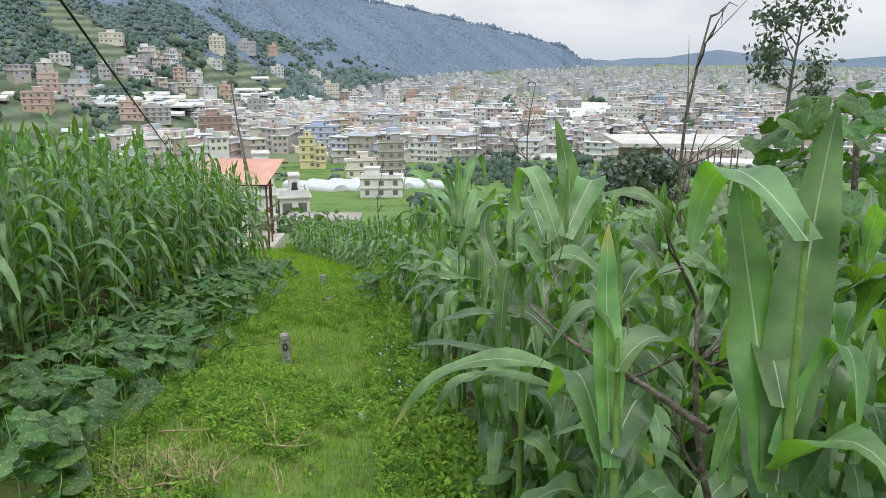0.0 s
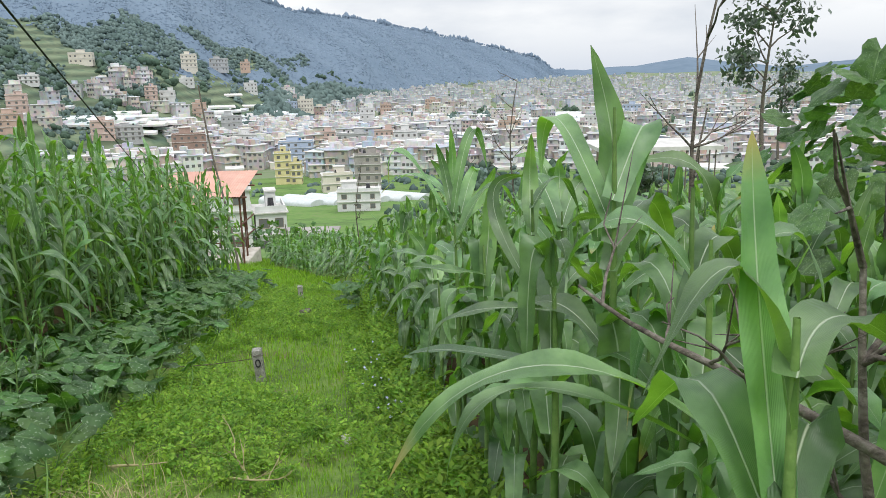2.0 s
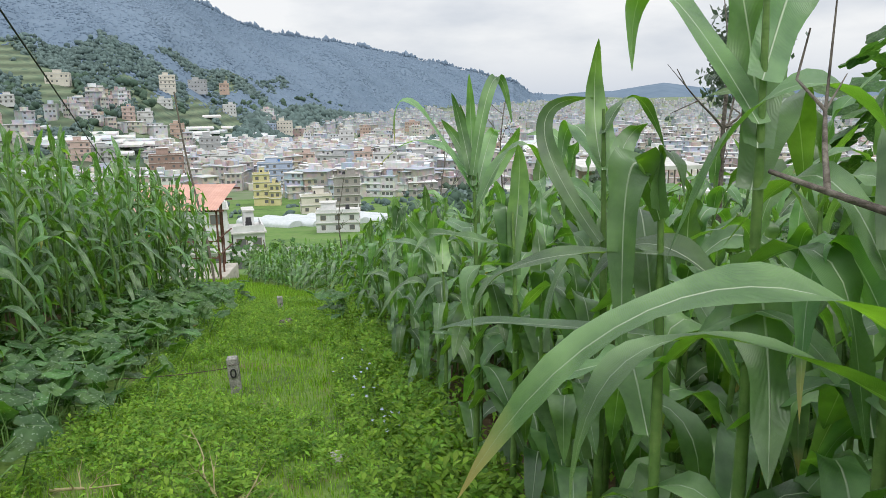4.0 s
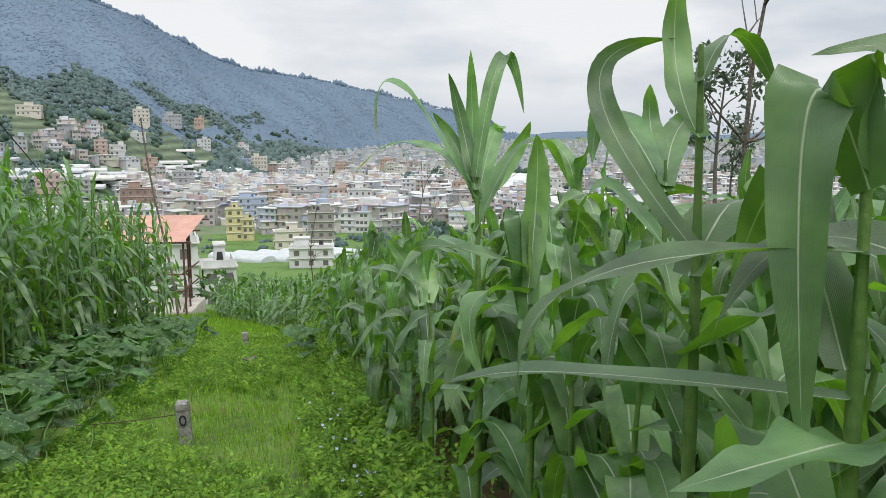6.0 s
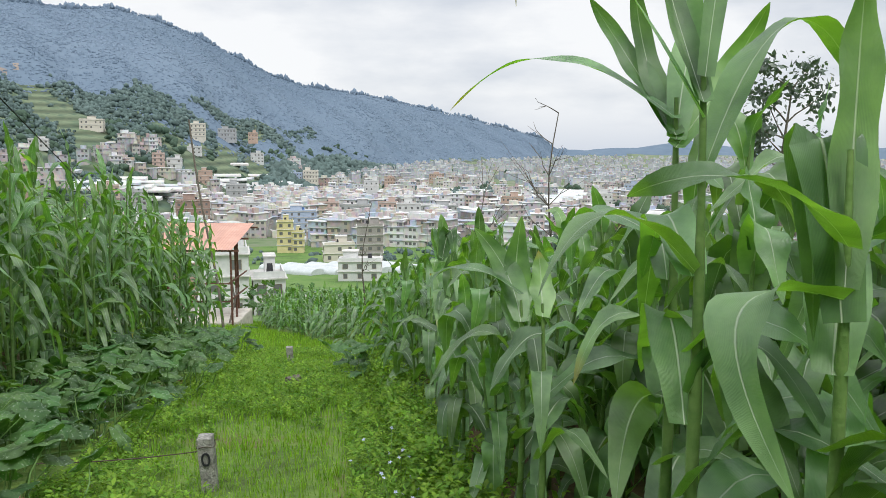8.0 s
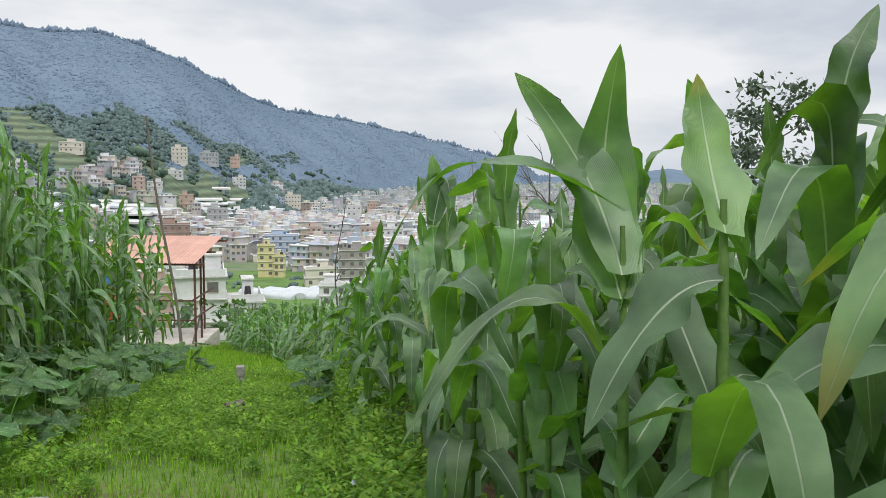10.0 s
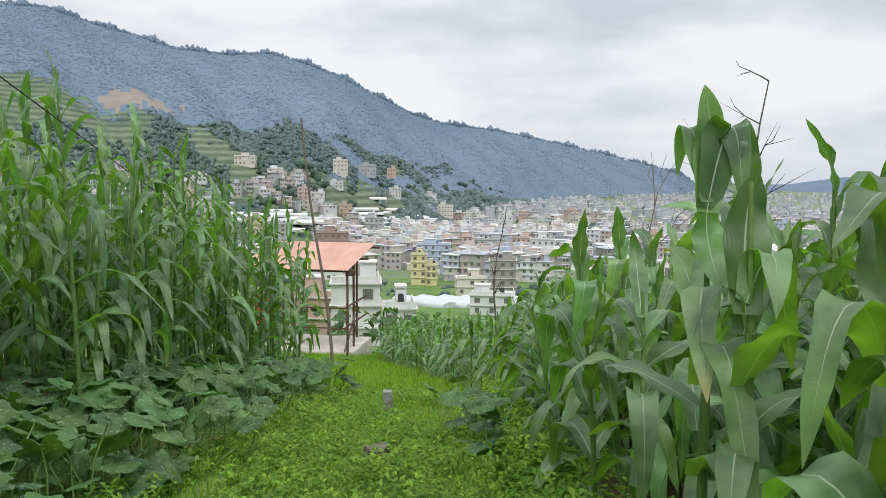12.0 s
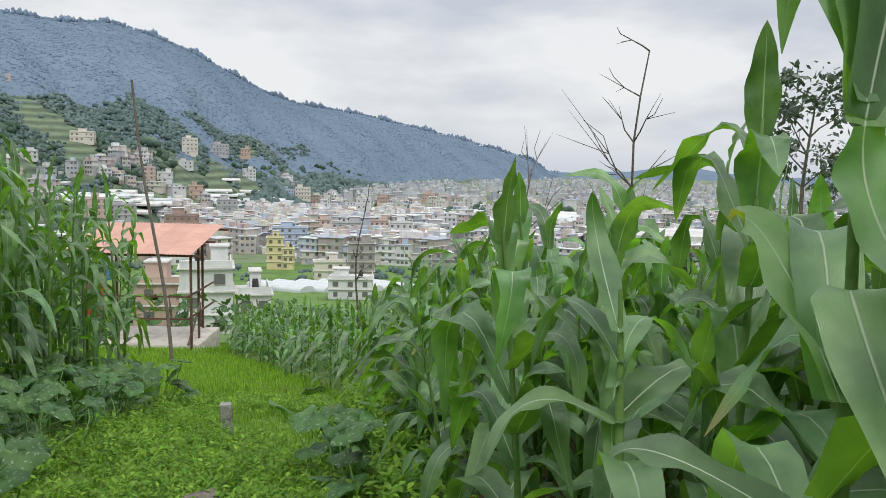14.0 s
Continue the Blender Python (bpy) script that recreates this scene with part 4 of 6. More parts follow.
rng = np.random.default_rng(5)
branchy(rng, (0.89, 2.13, gz(0.89, 2.13)), (0.62, 2.25, 0.78), 0.02, 6, 0.2, "dead_shrub", "dark dead shrub with crooked bare branches among maize", "dead shrub")
branchy(rng, (0.65, 2.03, 0.46), (0.19, 2.70, 0.62), 0.013, 6, 0.22, "fallen_branch", "dark bare branch leaning through the maize leaves", "branch")
branchy(rng, (2.2, 7.55, gz(2.2, 7.55)), (2.36, 7.6, 1.85), 0.03, 6, 0.6, "dead_sapling", "slim grey dead sapling with forked bare top", "dead sapling")
branchy(rng, (2.42, 7.9, gz(2.42, 7.9)), (2.45, 7.9, 0.75), 0.025, 2, 0.3, "dead_sapling", "short grey dead sapling beside the taller one", "dead sapling")
branchy(rng, (2.05, 18.3, gz(2.05, 18.3)), (2.0, 18.3, 0.85), 0.03, 16, 0.8, "dead_shrub", "leafless dark shrub with upright twigs in the field", "dead shrub")
branchy(rng, (0.75, 19.5, gz(0.75, 19.5)), (0.7, 19.5, -0.95), 0.03, 8, 0.7, "dead_shrub", "leafless thin shrub standing above the maize", "dead shrub")
branchy(rng, (-1.75, 19.0, gz(-1.75, 19.0)), (-1.7, 19.0, -1.4), 0.025, 6, 0.4, "dead_shrub", "small bare dark shrub at the maize edge", "dead shrub")


def leafy_tree(name, x, y, height, crown_r, rng, trunk_r, leaf=0.22, leaves=1500, bare=0.45, label="", lean=0.0, z=None):
    root = tagged(new(name), label, "tree")
    z0 = gz(x, y) if z is None else z
    root.location = (x, y, z0)
    k = np.linspace(0, 1, 10)
    line = np.stack([lean * k ** 2 * height, 0.04 * height * np.sin(k * 4), k * height * 0.85], 1)
    pieces = [tube(line, np.interp(k, (0, 1), (trunk_r, trunk_r * 0.3)), 8)]
    ends = []
    for i in range(9):
        at = line[int(rng.integers(4, 10))]
        a = rng.uniform(0, 6.28)
        end = at + np.array([math.cos(a) * crown_r * rng.uniform(0.4, 0.95), math.sin(a) * crown_r * rng.uniform(0.4, 0.95), height * rng.uniform(0.05, 0.28)])
        q = np.linspace(0, 1, 5)[:, None]
        limb = at + (end - at) * q + rng.normal(0, 0.05, (5, 3)) * crown_r * q
        pieces.append(tube(limb, np.interp(q[:, 0], (0, 1), (trunk_r * 0.4, trunk_r * 0.1)), 5))
        ends += [limb[3], limb[4]]
    ends.append(line[-1])
    v, f, _ = merge(pieces)
    part_of("trunk", mesh_from("trunk", v, f, bark_m), root)
    ends = np.array(ends)
    c = ends[rng.integers(0, len(ends), leaves)] + rng.normal(0, 1, (leaves, 3)) * crown_r * np.array([0.2, 0.2, 0.13])
    u, w = rng.normal(0, 1, (leaves, 3)), rng.normal(0, 1, (leaves, 3))
    u /= np.linalg.norm(u, axis=1, keepdims=True)
    w -= u * (u * w).sum(1, keepdims=True)
    w /= np.linalg.norm(w, axis=1, keepdims=True)
    s = leaf * rng.uniform(0.6, 1.3, (leaves, 1))
    v = np.stack([c - u * s, c + w * s * 0.5, c + u * s, c - w * s * 0.5], 1).reshape(-1, 3)
    f = np.arange(leaves * 4).reshape(-1, 4)
    part_of("crown", mesh_from("crown", v, f, hazy_tree_leaf_m, np.tile([[0.5, 0], [1, 0.5], [0.5, 1], [0, 0.5]], (leaves, 1))), root)
    return root


# leaf greens greyed and lightened: haze painted into the crown colour
hazy_tree_leaf_m = leaf_material("hazy_tree_leaf", (0.075, 0.105, 0.085), (0.10, 0.14, 0.11), (0.08, 0.13, 0.07), (1.5, 1.7, 0.7), island="island", veins=0.0, through_light=0.2)
leafy_tree("field_tree", 31.5, 69, 14.5, 3.6, rng, 0.22, 0.34, 1100, label="slender tree with an open grey-green crown above the field", z=-7.2)
leafy_tree("field_tree", 36.5, 76, 10.5, 2.2, rng, 0.15, 0.26, 350, label="small slender tree beside the taller one", z=-8.5)

leafy_tree("slope_tree", 12.4, 50, 5.0, 2.4, rng, 0.12, 0.28, 1100, label="bushy green tree on the slope below the field")
leafy_tree("slope_tree", 15.2, 52, 5.2, 2.4, rng, 0.12, 0.28, 1100, label="bushy green tree on the slope below the field")


def vine_bush(x, y, height, radius, leaves, rng, size):
    root = tagged(new("vine_bush"), "green bush overgrown with broad-leaved climbing vines", "bush")
    z0 = gz(x, y)
    root.location = (x, y, z0)
    v, f = tube([(0, 0, 0), (0.1, 0.05, height * 0.5), (0, 0.1, height * 0.95)], (0.05, 0.04, 0.02), 7)
    part_of("stem", mesh_from("stem", v, f, bark_m), root)
    shapes = []
    for _ in range(5):
        lv, lf, uv = squash_leaf(rng, 1.0)
        shapes.append(mesh_from("leaf", lv, tri_fan_fix(lf), squash_leaf_m, uv))
    for i in range(leaves):
        a, h = rng.uniform(0, 6.28), height * rng.uniform(0.15, 1.0)
        r = radius * math.sqrt(max(0.05, 1 - (h / height - 0.45) ** 2 * 2.4)) * rng.uniform(0.6, 1.0)
        m = Matrix.Translation((math.cos(a) * r, math.sin(a) * r, h)) @ Euler((rng.normal(0, 0.4), 0.6 + rng.normal(0, 0.4), a)).to_matrix().to_4x4()
        part_of("leaf", shapes[i % 5], root, m @ Matrix.Scale(size * rng.uniform(0.7, 1.3), 4))


for bx, by in ((-10.6, 33.5), (-9.4, 34.2), (-8.2, 33.6), (-7.1, 34.4), (-6.2, 33.4), (-11.8, 34.4), (-5.6, 34.8)):
    vine_bush(bx, by, 1.75, 0.85, 34, rng, 0.3)
vine_bush(2.3, 4.7, 2.6, 0.75, 80, rng, 0.2)
vine_bush(3.5, 6.6, 2.9, 1.1, 110, rng, 0.24)
vine_bush(5.2, 8.2, 3.3, 1.5, 130, rng, 0.26)
vine_bush(8.5, 13.0, 3.6, 2.0, 120, rng, 0.3)

# ---- things on the path ----
rng = np.random.default_rng(8)


def marker_post(x, y, top, width, label, digit):
    root = tagged(new("marker_post"), label, "marker post", "marker posts along the path")
    z0 = gz(x, y) - 0.06
    root.location = (x, y, z0)
    root.rotation_euler = (radians(2), radians(-3), radians(8))
    h = top - z0
    bm = box_bm(width, width * 0.9, h, 0, 0, h / 2, 0.012)
    bmesh.ops.subdivide_edges(bm, edges=list(bm.edges), cuts=2, use_grid_fill=True)
    for vert in bm.verts:
        vert.co += Vector(noise.noise_vector(vert.co * 18)) * 0.006
    part("shaft", bm, post_m, root)
    if digit:
        text = bpy.data.curves.new("number", "FONT")
        text.body, text.size, text.align_x, text.extrude = "0", 0.13, "CENTER", 0.004
        text.materials.append(black_m)
        ob = part_of("number", text, root, pose(0, -width * 0.46 - 0.0105, h - 0.185, 90), "black painted figure")
        v, f = tube([(width * 0.62 * math.cos(a), width * 0.6 * math.sin(a), h - 0.06 + 0.01 * math.sin(3 * a)) for a in np.linspace(0, 6.28, 15)], np.full(15, 0.003), 5)
        part_of("wire_tie", mesh_from("wire_tie", v, f, wire_m), root, None, "twisted rusty wire")
    return root


marker_post(-1.93, 8.32, -1.655, 0.10, "weathered concrete marker post with a painted 0 in the grass", True)
marker_post(-2.46, 14.35, -2.72, 0.095, "short dark weathered concrete post in the grass", False)


def run_wire(name, pts, radius, mat, label, category, barbs=0):
    pts = np.array(pts, dtype=float)
    root = tagged(new(name), label, category)
    root.location = pts[0]
    v, f = tube(pts - pts[0], np.full(len(pts), radius), 5)
    part_of("strand", mesh_from("strand", v, f, mat), root)
    if barbs:
        bv, bf = tube([(-0.018, 0, -0.014), (0, 0, 0.003), (0.018, 0, 0.014)], (0.0012, 0.002, 0.0012), 4)
        me = mesh_from("barb", bv, bf, mat)
        for i in range(barbs):
            t = (i + 0.5) / barbs * (len(pts) - 1)
            p = pts[int(t)] + (pts[min(int(t) + 1, len(pts) - 1)] - pts[int(t)]) * (t - int(t)) - pts[0]
            part_of("barb", me, root, Matrix.Translation(p) @ Matrix.Rotation(i, 4, "X"))
    return root


k = np.linspace(0, 1, 15)
run_wire("barbed_wire", np.stack([-1.93 - 2.5 * k, 8.32 - 0.35 * k, -1.76 + 0.2 * k - 0.22 * k * (1 - k) * 2], 1), 0.004, wire_m, "rusty barbed wire strung low from the marker post", "barbed wire", 16)
k = np.linspace(0, 1, 24)
run_wire("overhead_cable", np.stack([2.48 - 11.9 * k, -9 + 37 * k, 3.85 - 7.05 * k - 0.35 * k * (1 - k)], 1), 0.0045, cable_m, "black electric cable sagging above the field to the shed", "cable")


def timber_pole(base, top, radius, label):
    root = tagged(new("timber_pole"), label, "pole")
    b, t = np.array(base, dtype=float), np.array(top, dtype=float)
    root.location = b
    k = np.linspace(0, 1, 12)
    line = (t - b) * k[:, None] + np.stack([0.05 * np.sin(k * 6), 0.03 * np.sin(k * 9), 0 * k], 1)
    v, f = tube(line, np.interp(k, (0, 1), (radius, radius * 0.55)) * (1 + 0.08 * (np.arange(12) % 2)), 8)
    part_of("shaft", mesh_from("shaft", v, f, pole_m), root)
    return root


timber_pole((-5.95, 23.8, gz(-5.95, 23.8) - 0.1), (-6.7, 23.9, 0.85), 0.038, "tall leaning weathered timber pole at the maize edge")
timber_pole((2.48, -9.0, gz(2.48, -9.0) - 0.1), (2.48, -9.05, 4.0), 0.08, "weathered timber pole behind, carrying the cable")


def lump(name, x, y, size, mat, label, category, flat=0.6):
    bm = bmesh.new()
    bmesh.ops.create_icosphere(bm, subdivisions=2, radius=0.5)
    for vert in bm.verts:
        vert.co += Vector(noise.noise_vector(vert.co * 2.3 + Vector((x, y, 0)))) * 0.22
        vert.co = Vector((vert.co.x * size, vert.co.y * size * 0.8, vert.co.z * size * flat))
    me = bpy.data.meshes.new(name)
    bm.to_mesh(me)
    bm.free()
    me.materials.append(mat)
    me.polygons.foreach_set("use_smooth", np.full(len(me.polygons), True))
    ob = tagged(new(name, me), label, category)
    ob.location = (x, y, gz(x, y) + size * flat * 0.3)
    return ob


white_stone_m = material("pale_stone", [(0.45, 0.43, 0.39), (0.6, 0.58, 0.54)], 14, 0.85, 0.3, 50)
brick_m = material("brick_lump", [(0.3, 0.14, 0.09), (0.42, 0.22, 0.14)], 12, 0.9, 0.5, 50)
lump("stone", -0.79, 5.98, 0.15, white_stone_m, "small pale stone lying in the path grass", "stone")
lump("stone", -0.5, 7.3, 0.08, white_stone_m, "small pale stone in the weeds", "stone")
for sx, sy, sz in ((0.05, 4.75, 0.16), (-0.02, 5.1, 0.13), (0.1, 4.45, 0.14), (-0.05, 5.4, 0.1), (0.0, 4.2, 0.12)):
    lump("earth_clod", sx - 0.1, sy, sz, soil_m, "brown clod of earth at the maize edge", "earth clod", 0.5)
lump("brick_piece", -3.0, 7.9, 0.2, brick_m, "reddish broken brick half sunk in the grass", "brick", 0.4)
lump("brick_piece", -0.02, 4.0, 0.13, brick_m, "orange brick fragment under the maize", "brick", 0.5)
lump("brick_piece", -3.4, 12.4, 0.22, brick_m, "reddish broken brick half hidden in grass", "brick", 0.35)

# cut stump
stump = tagged(new("tree_stump"), "low grey weathered tree stump in the path grass", "stump")
stump.location = (-2.02, 11.95, gz(-2.02, 11.95) - 0.03)
stump.scale = (0.6, 0.6, 1.15)
ang = np.linspace(0, 6.283, 18, endpoint=False)
pv = []
for zz, rr_ in ((0, 0.19), (0.06, 0.16), (0.13, 0.145), (0.145, 0.135)):
    pv.append(np.stack([rr_ * (1 + 0.1 * np.sin(3 * ang) + 0.05 * np.sin(7 * ang)) * np.cos(ang), rr_ * (1 + 0.1 * np.sin(3 * ang)) * np.sin(ang), np.full(18, zz) + 0.012 * np.sin(2 * ang)], 1))
pv = np.concatenate(pv + [np.array([[0, 0, 0.15]])])
jj = np.arange(18)
pf = [np.stack([r * 18 + jj, r * 18 + (jj + 1) % 18, (r + 1) * 18 + (jj + 1) % 18, (r + 1) * 18 + jj], 1) for r in range(3)]
part_of("stump_wood", mesh_from("stump_wood", pv[:-1], np.concatenate(pf), bark_m), stump)
cut_v = np.concatenate([pv[54:72], pv[-1:]])
part_of("cut_face", mesh_from("cut_face", cut_v, np.stack([jj, (jj + 1) % 18, np.full(18, 18)], 1), pole_m), stump, None, "grey cut wood")

# dry twigs and stalks at the near end of the path
for bx, by, ex, ey in ((-2.1, 4.75, -1.75, 4.4), (-1.75, 4.9, -1.5, 4.3), (-1.55, 5.3, -1.1, 4.95), (-1.9, 4.6, -2.05, 4.2), (-1.3, 5.1, -1.55, 5.7), (-2.4, 5.6, -1.9, 5.35)):
    z0, z1 = gz(bx, by) + 0.02, gz(ex, ey) + 0.16
    branchy(rng, (bx, by, z0), (ex, ey, z1), 0.012, 3, 0.2, "dry_twig", "pale dry fallen twig lying on the grass", "twig", straw_m, "fallen twigs on the grass")
xs, ys = rng.normal(-2.0, 0.3, 300), rng.normal(4.65, 0.25, 300)
v, f, uv = blades(xs, ys, 0.24, 0.005, rng, 1.3)
tagged(new("dry_straw", mesh_from("dry_straw", v, f, straw_m, uv)), "heap of dry brown straw stalks beside the path", "straw", kind="stuff")


def flower_cluster(name, x, y, mat, label, count, size, h):
    root = tagged(new(name), label, "flower")
    z0 = gz(x, y)
    root.location = (x, y, z0)
    pet = []
    for i in range(5):
        a = i * 1.2566
        pet.append((turn_z(np.array([[0, 0, 0], [0.5, 0.28, 0.12], [1, 0, 0.05], [0.5, -0.28, 0.12]]) * size, a), np.array([[0, 1, 2, 3]])))
    pvv, pff, _ = merge(pet)
    me = mesh_from("bloom", pvv, pff, mat)
    for _ in range(count):
        p = (rng.normal(0, 0.09), rng.normal(0, 0.14), h * rng.uniform(0.7, 1.2))
        v, f = tube([(p[0] * 0.7, p[1] * 0.7, 0), p], (0.003, 0.002), 4)
        part_of("stem", mesh_from("stem", v, f, stem_m), root)
        part_of("bloom", me, root, Matrix.Translation(p) @ Euler((rng.normal(0.4, 0.4), rng.normal(0, 0.4), 0)).to_matrix().to_4x4())


for fx, fy in ((-0.42, 6.6), (-0.5, 6.9), (-0.75, 8.4), (-3.55, 10.2), (-3.2, 9.4), (-0.62, 7.6)):
    flower_cluster("wild_flower", fx, fy, blue_flower_m, "cluster of tiny pale blue flowers among the weeds", 9, 0.016, 0.16)
flower_cluster("squash_flower", 0.83, 1.75, fruit_m, "yellow squash flower under the maize", 1, 0.05, 0.35)


# ---- shed at the end of the path ----
rng = np.random.default_rng(21)
shed = tagged(new("open_shed"), "open shed with a pink sheet roof on rusty steel posts", "shed")
shed_z = gz(-8.0, 29.0)
shed.location = (-8.0, 29.0, shed_z)
for px, py, hz in ((-6.78, 28.0, -3.22), (-7.2, 30.6, -2.85), (-9.6, 28.0, -3.22), (-9.8, 30.8, -2.85), (-6.95, 29.3, -3.05)):
    base = gz(px, py) - 0.1
    part("steel_post", box_bm(0.06, 0.06, hz - base, px + 8.0, py - 29.0, (hz + base) / 2 - shed_z, 0.006), rust_m, shed)
for zz in (-4.35, -4.95):
    part("rail", box_bm(3.0, 0.04, 0.04, -0.3, -0.97, zz - shed_z), rust_m, shed)
    part("rail", box_bm(0.04, 2.6, 0.04, 1.12, 0.3, zz - shed_z), rust_m, shed)
bm = box_bm(0.05, 1.5, 0.05)
bmesh.ops.rotate(bm, verts=bm.verts, matrix=Matrix.Rotation(radians(38), 3, "X"))
bmesh.ops.translate(bm, verts=bm.verts, vec=(1.1, -0.3, -5.2 - shed_z))
part("brace", bm, pole_m, shed, "pale timber brace")
for yy, zz in ((27.95, -3.24), (29.4, -3.02), (30.9, -2.8)):
    part("purlin", box_bm(3.7, 0.06, 0.06, -0.35, yy - 29.0, zz - shed_z), rust_m, shed)
for col in range(5):
    x0 = -10.1 + col * 0.68
    nx_ = 19
    cx = np.linspace(0, 0.70, nx_)
    rows = []
    for yy, zz in ((27.7, -3.2), (31.1, -2.68)):
        rows.append(np.stack([x0 + cx + 8.0, np.full(nx_, yy - 29.0), zz - shed_z + 0.02 + 0.014 * np.sin(cx * 2 * math.pi / 0.1) + 0.006 * (col % 2)], 1))
    top_v = np.concatenate(rows)
    v = np.concatenate([top_v, top_v - np.array([0, 0, 0.004])])
    i_ = np.arange(nx_ - 1)
    f = np.concatenate([np.stack([i_, i_ + 1, nx_ + i_ + 1, nx_ + i_], 1), np.stack([i_ + 1, i_, nx_ + i_, nx_ + i_ + 1], 1) + 2 * nx_])
    part_of("roof_sheet", mesh_from("roof_sheet", v, f, roof_pink_m), shed)
platform = tagged(new("platform"), "low pale concrete platform with rough worn top", "platform")
platform.location = (-8.1, 29.6, gz(-8.1, 29.6))
bm = box_bm(2.75, 2.3, 0.6, 0, 0, 0.1, 0.05)
bmesh.ops.subdivide_edges(bm, edges=list(bm.edges), cuts=5, use_grid_fill=True)
for vert in bm.verts:
    vert.co += Vector(noise.noise_vector(vert.co * 2.2)) * 0.05
part("block", bm, slab_m, platform)


def cloth(name, x, y, z, w, h, mat, label):
    """A sheet that hangs in folds from a rail."""
    nu, nv = 14, 8
    u, t = np.meshgrid(np.linspace(-0.5, 0.5, nu), np.linspace(0, 1, nv), indexing="ij")
    v = np.stack([u * w, 0.05 * np.sin(u * 17) * (0.3 + t) + 0.02 * np.sin(t * 7), -t * h - 0.03 * np.cos(u * 9) * t], -1).reshape(-1, 3)
    i_, j_ = np.meshgrid(np.arange(nu - 1), np.arange(nv - 1), indexing="ij")
    f = np.stack([i_ * nv + j_, (i_ + 1) * nv + j_, (i_ + 1) * nv + j_ + 1, i_ * nv + j_ + 1], -1).reshape(-1, 4)
    back = v + np.array([0, 0.006, 0])
    me = mesh_from(name, np.concatenate([v, back]), np.concatenate([f, f[:, ::-1] + len(v)]), mat)
    ob = tagged(new(name, me), label, "cloth")
    ob.location = (x, y, z)
    return ob


red_m = material("red_cloth", [(0.5, 0.09, 0.05), (0.62, 0.14, 0.07)], 3, 0.9, 0.2, 30)
blue_tarp_m = material("blue_tarp", [(0.05, 0.17, 0.45), (0.09, 0.25, 0.58)], 3, 0.5, 0.2, 20)
cloth("hung_cloth", -9.3, 28.0, -3.95, 0.5, 0.95, red_m, "orange-red cloth hung from the shed rail")
cloth("hung_cloth", -9.1, 28.0, -3.6, 0.6, 0.35, blue_tarp_m, "blue plastic sheet hung under the shed roof")
tarp = lump("tarp_bundle", -8.6, 31.2, 0.8, blue_tarp_m, "crumpled blue plastic tarpaulin beside the platform", "tarpaulin", 0.6)

# ---- town ----
PAINT = {
    "white": [(0.55, 0.56, 0.56), (0.7, 0.7, 0.7)], "cream": [(0.6, 0.56, 0.48), (0.7, 0.66, 0.58)], "yellow": [(0.6, 0.53, 0.27), (0.68, 0.62, 0.36)],
    "blue": [(0.34, 0.42, 0.56), (0.44, 0.51, 0.64)], "salmon": [(0.5, 0.37, 0.33), (0.58, 0.45, 0.4)], "orange": [(0.46, 0.33, 0.27), (0.53, 0.4, 0.33)],
    "grey": [(0.36, 0.37, 0.38), (0.46, 0.47, 0.48)], "concrete": [(0.28, 0.26, 0.25), (0.38, 0.36, 0.34)], "brick": [(0.27, 0.19, 0.16), (0.36, 0.26, 0.22)], "teal": [(0.16, 0.45, 0.45), (0.22, 0.53, 0.52)]}
paint_m = {k: material("wall_" + k, c, 0.35, 0.9, fine=7.0) for k, c in PAINT.items()}
trim_m = material("slab_edge", [(0.5, 0.49, 0.47), (0.66, 0.65, 0.63)], 0.6, 0.9)
frame_m = material("window_frame", [(0.22, 0.17, 0.13), (0.32, 0.26, 0.2)], 2, 0.7)
pane_m = bpy.data.materials.new("window_glass")
pane_m.use_nodes = True
pane_m.node_tree.nodes["Principled BSDF"].inputs["Base Color"].default_value = (0.15, 0.15, 0.155, 1)
pane_m.node_tree.nodes["Principled BSDF"].inputs["Roughness"].default_value = 0.25
tank_m = material("black_tank", [(0.03, 0.03, 0.035), (0.06, 0.06, 0.065)], 3, 0.5)
tank_blue_m = material("blue_tank", [(0.05, 0.15, 0.42), (0.08, 0.2, 0.5)], 3, 0.5)


def window_mesh(w, h):
    bm = box_bm(w, 0.10, h)
    me = bpy.data.meshes.new("window")
    for f in bm.faces:
        f.material_index = 0
    front = [f for f in bm.faces if f.normal.y < -0.9]
    bmesh.ops.inset_region(bm, faces=front, thickness=0.1, depth=-0.05)
    for f in front:
        f.material_index = 1
    bm.to_mesh(me)
    bm.free()
    me.materials.append(frame_m)
    me.materials.append(pane_m)
    return me


WINDOW = window_mesh(1.25, 1.3)


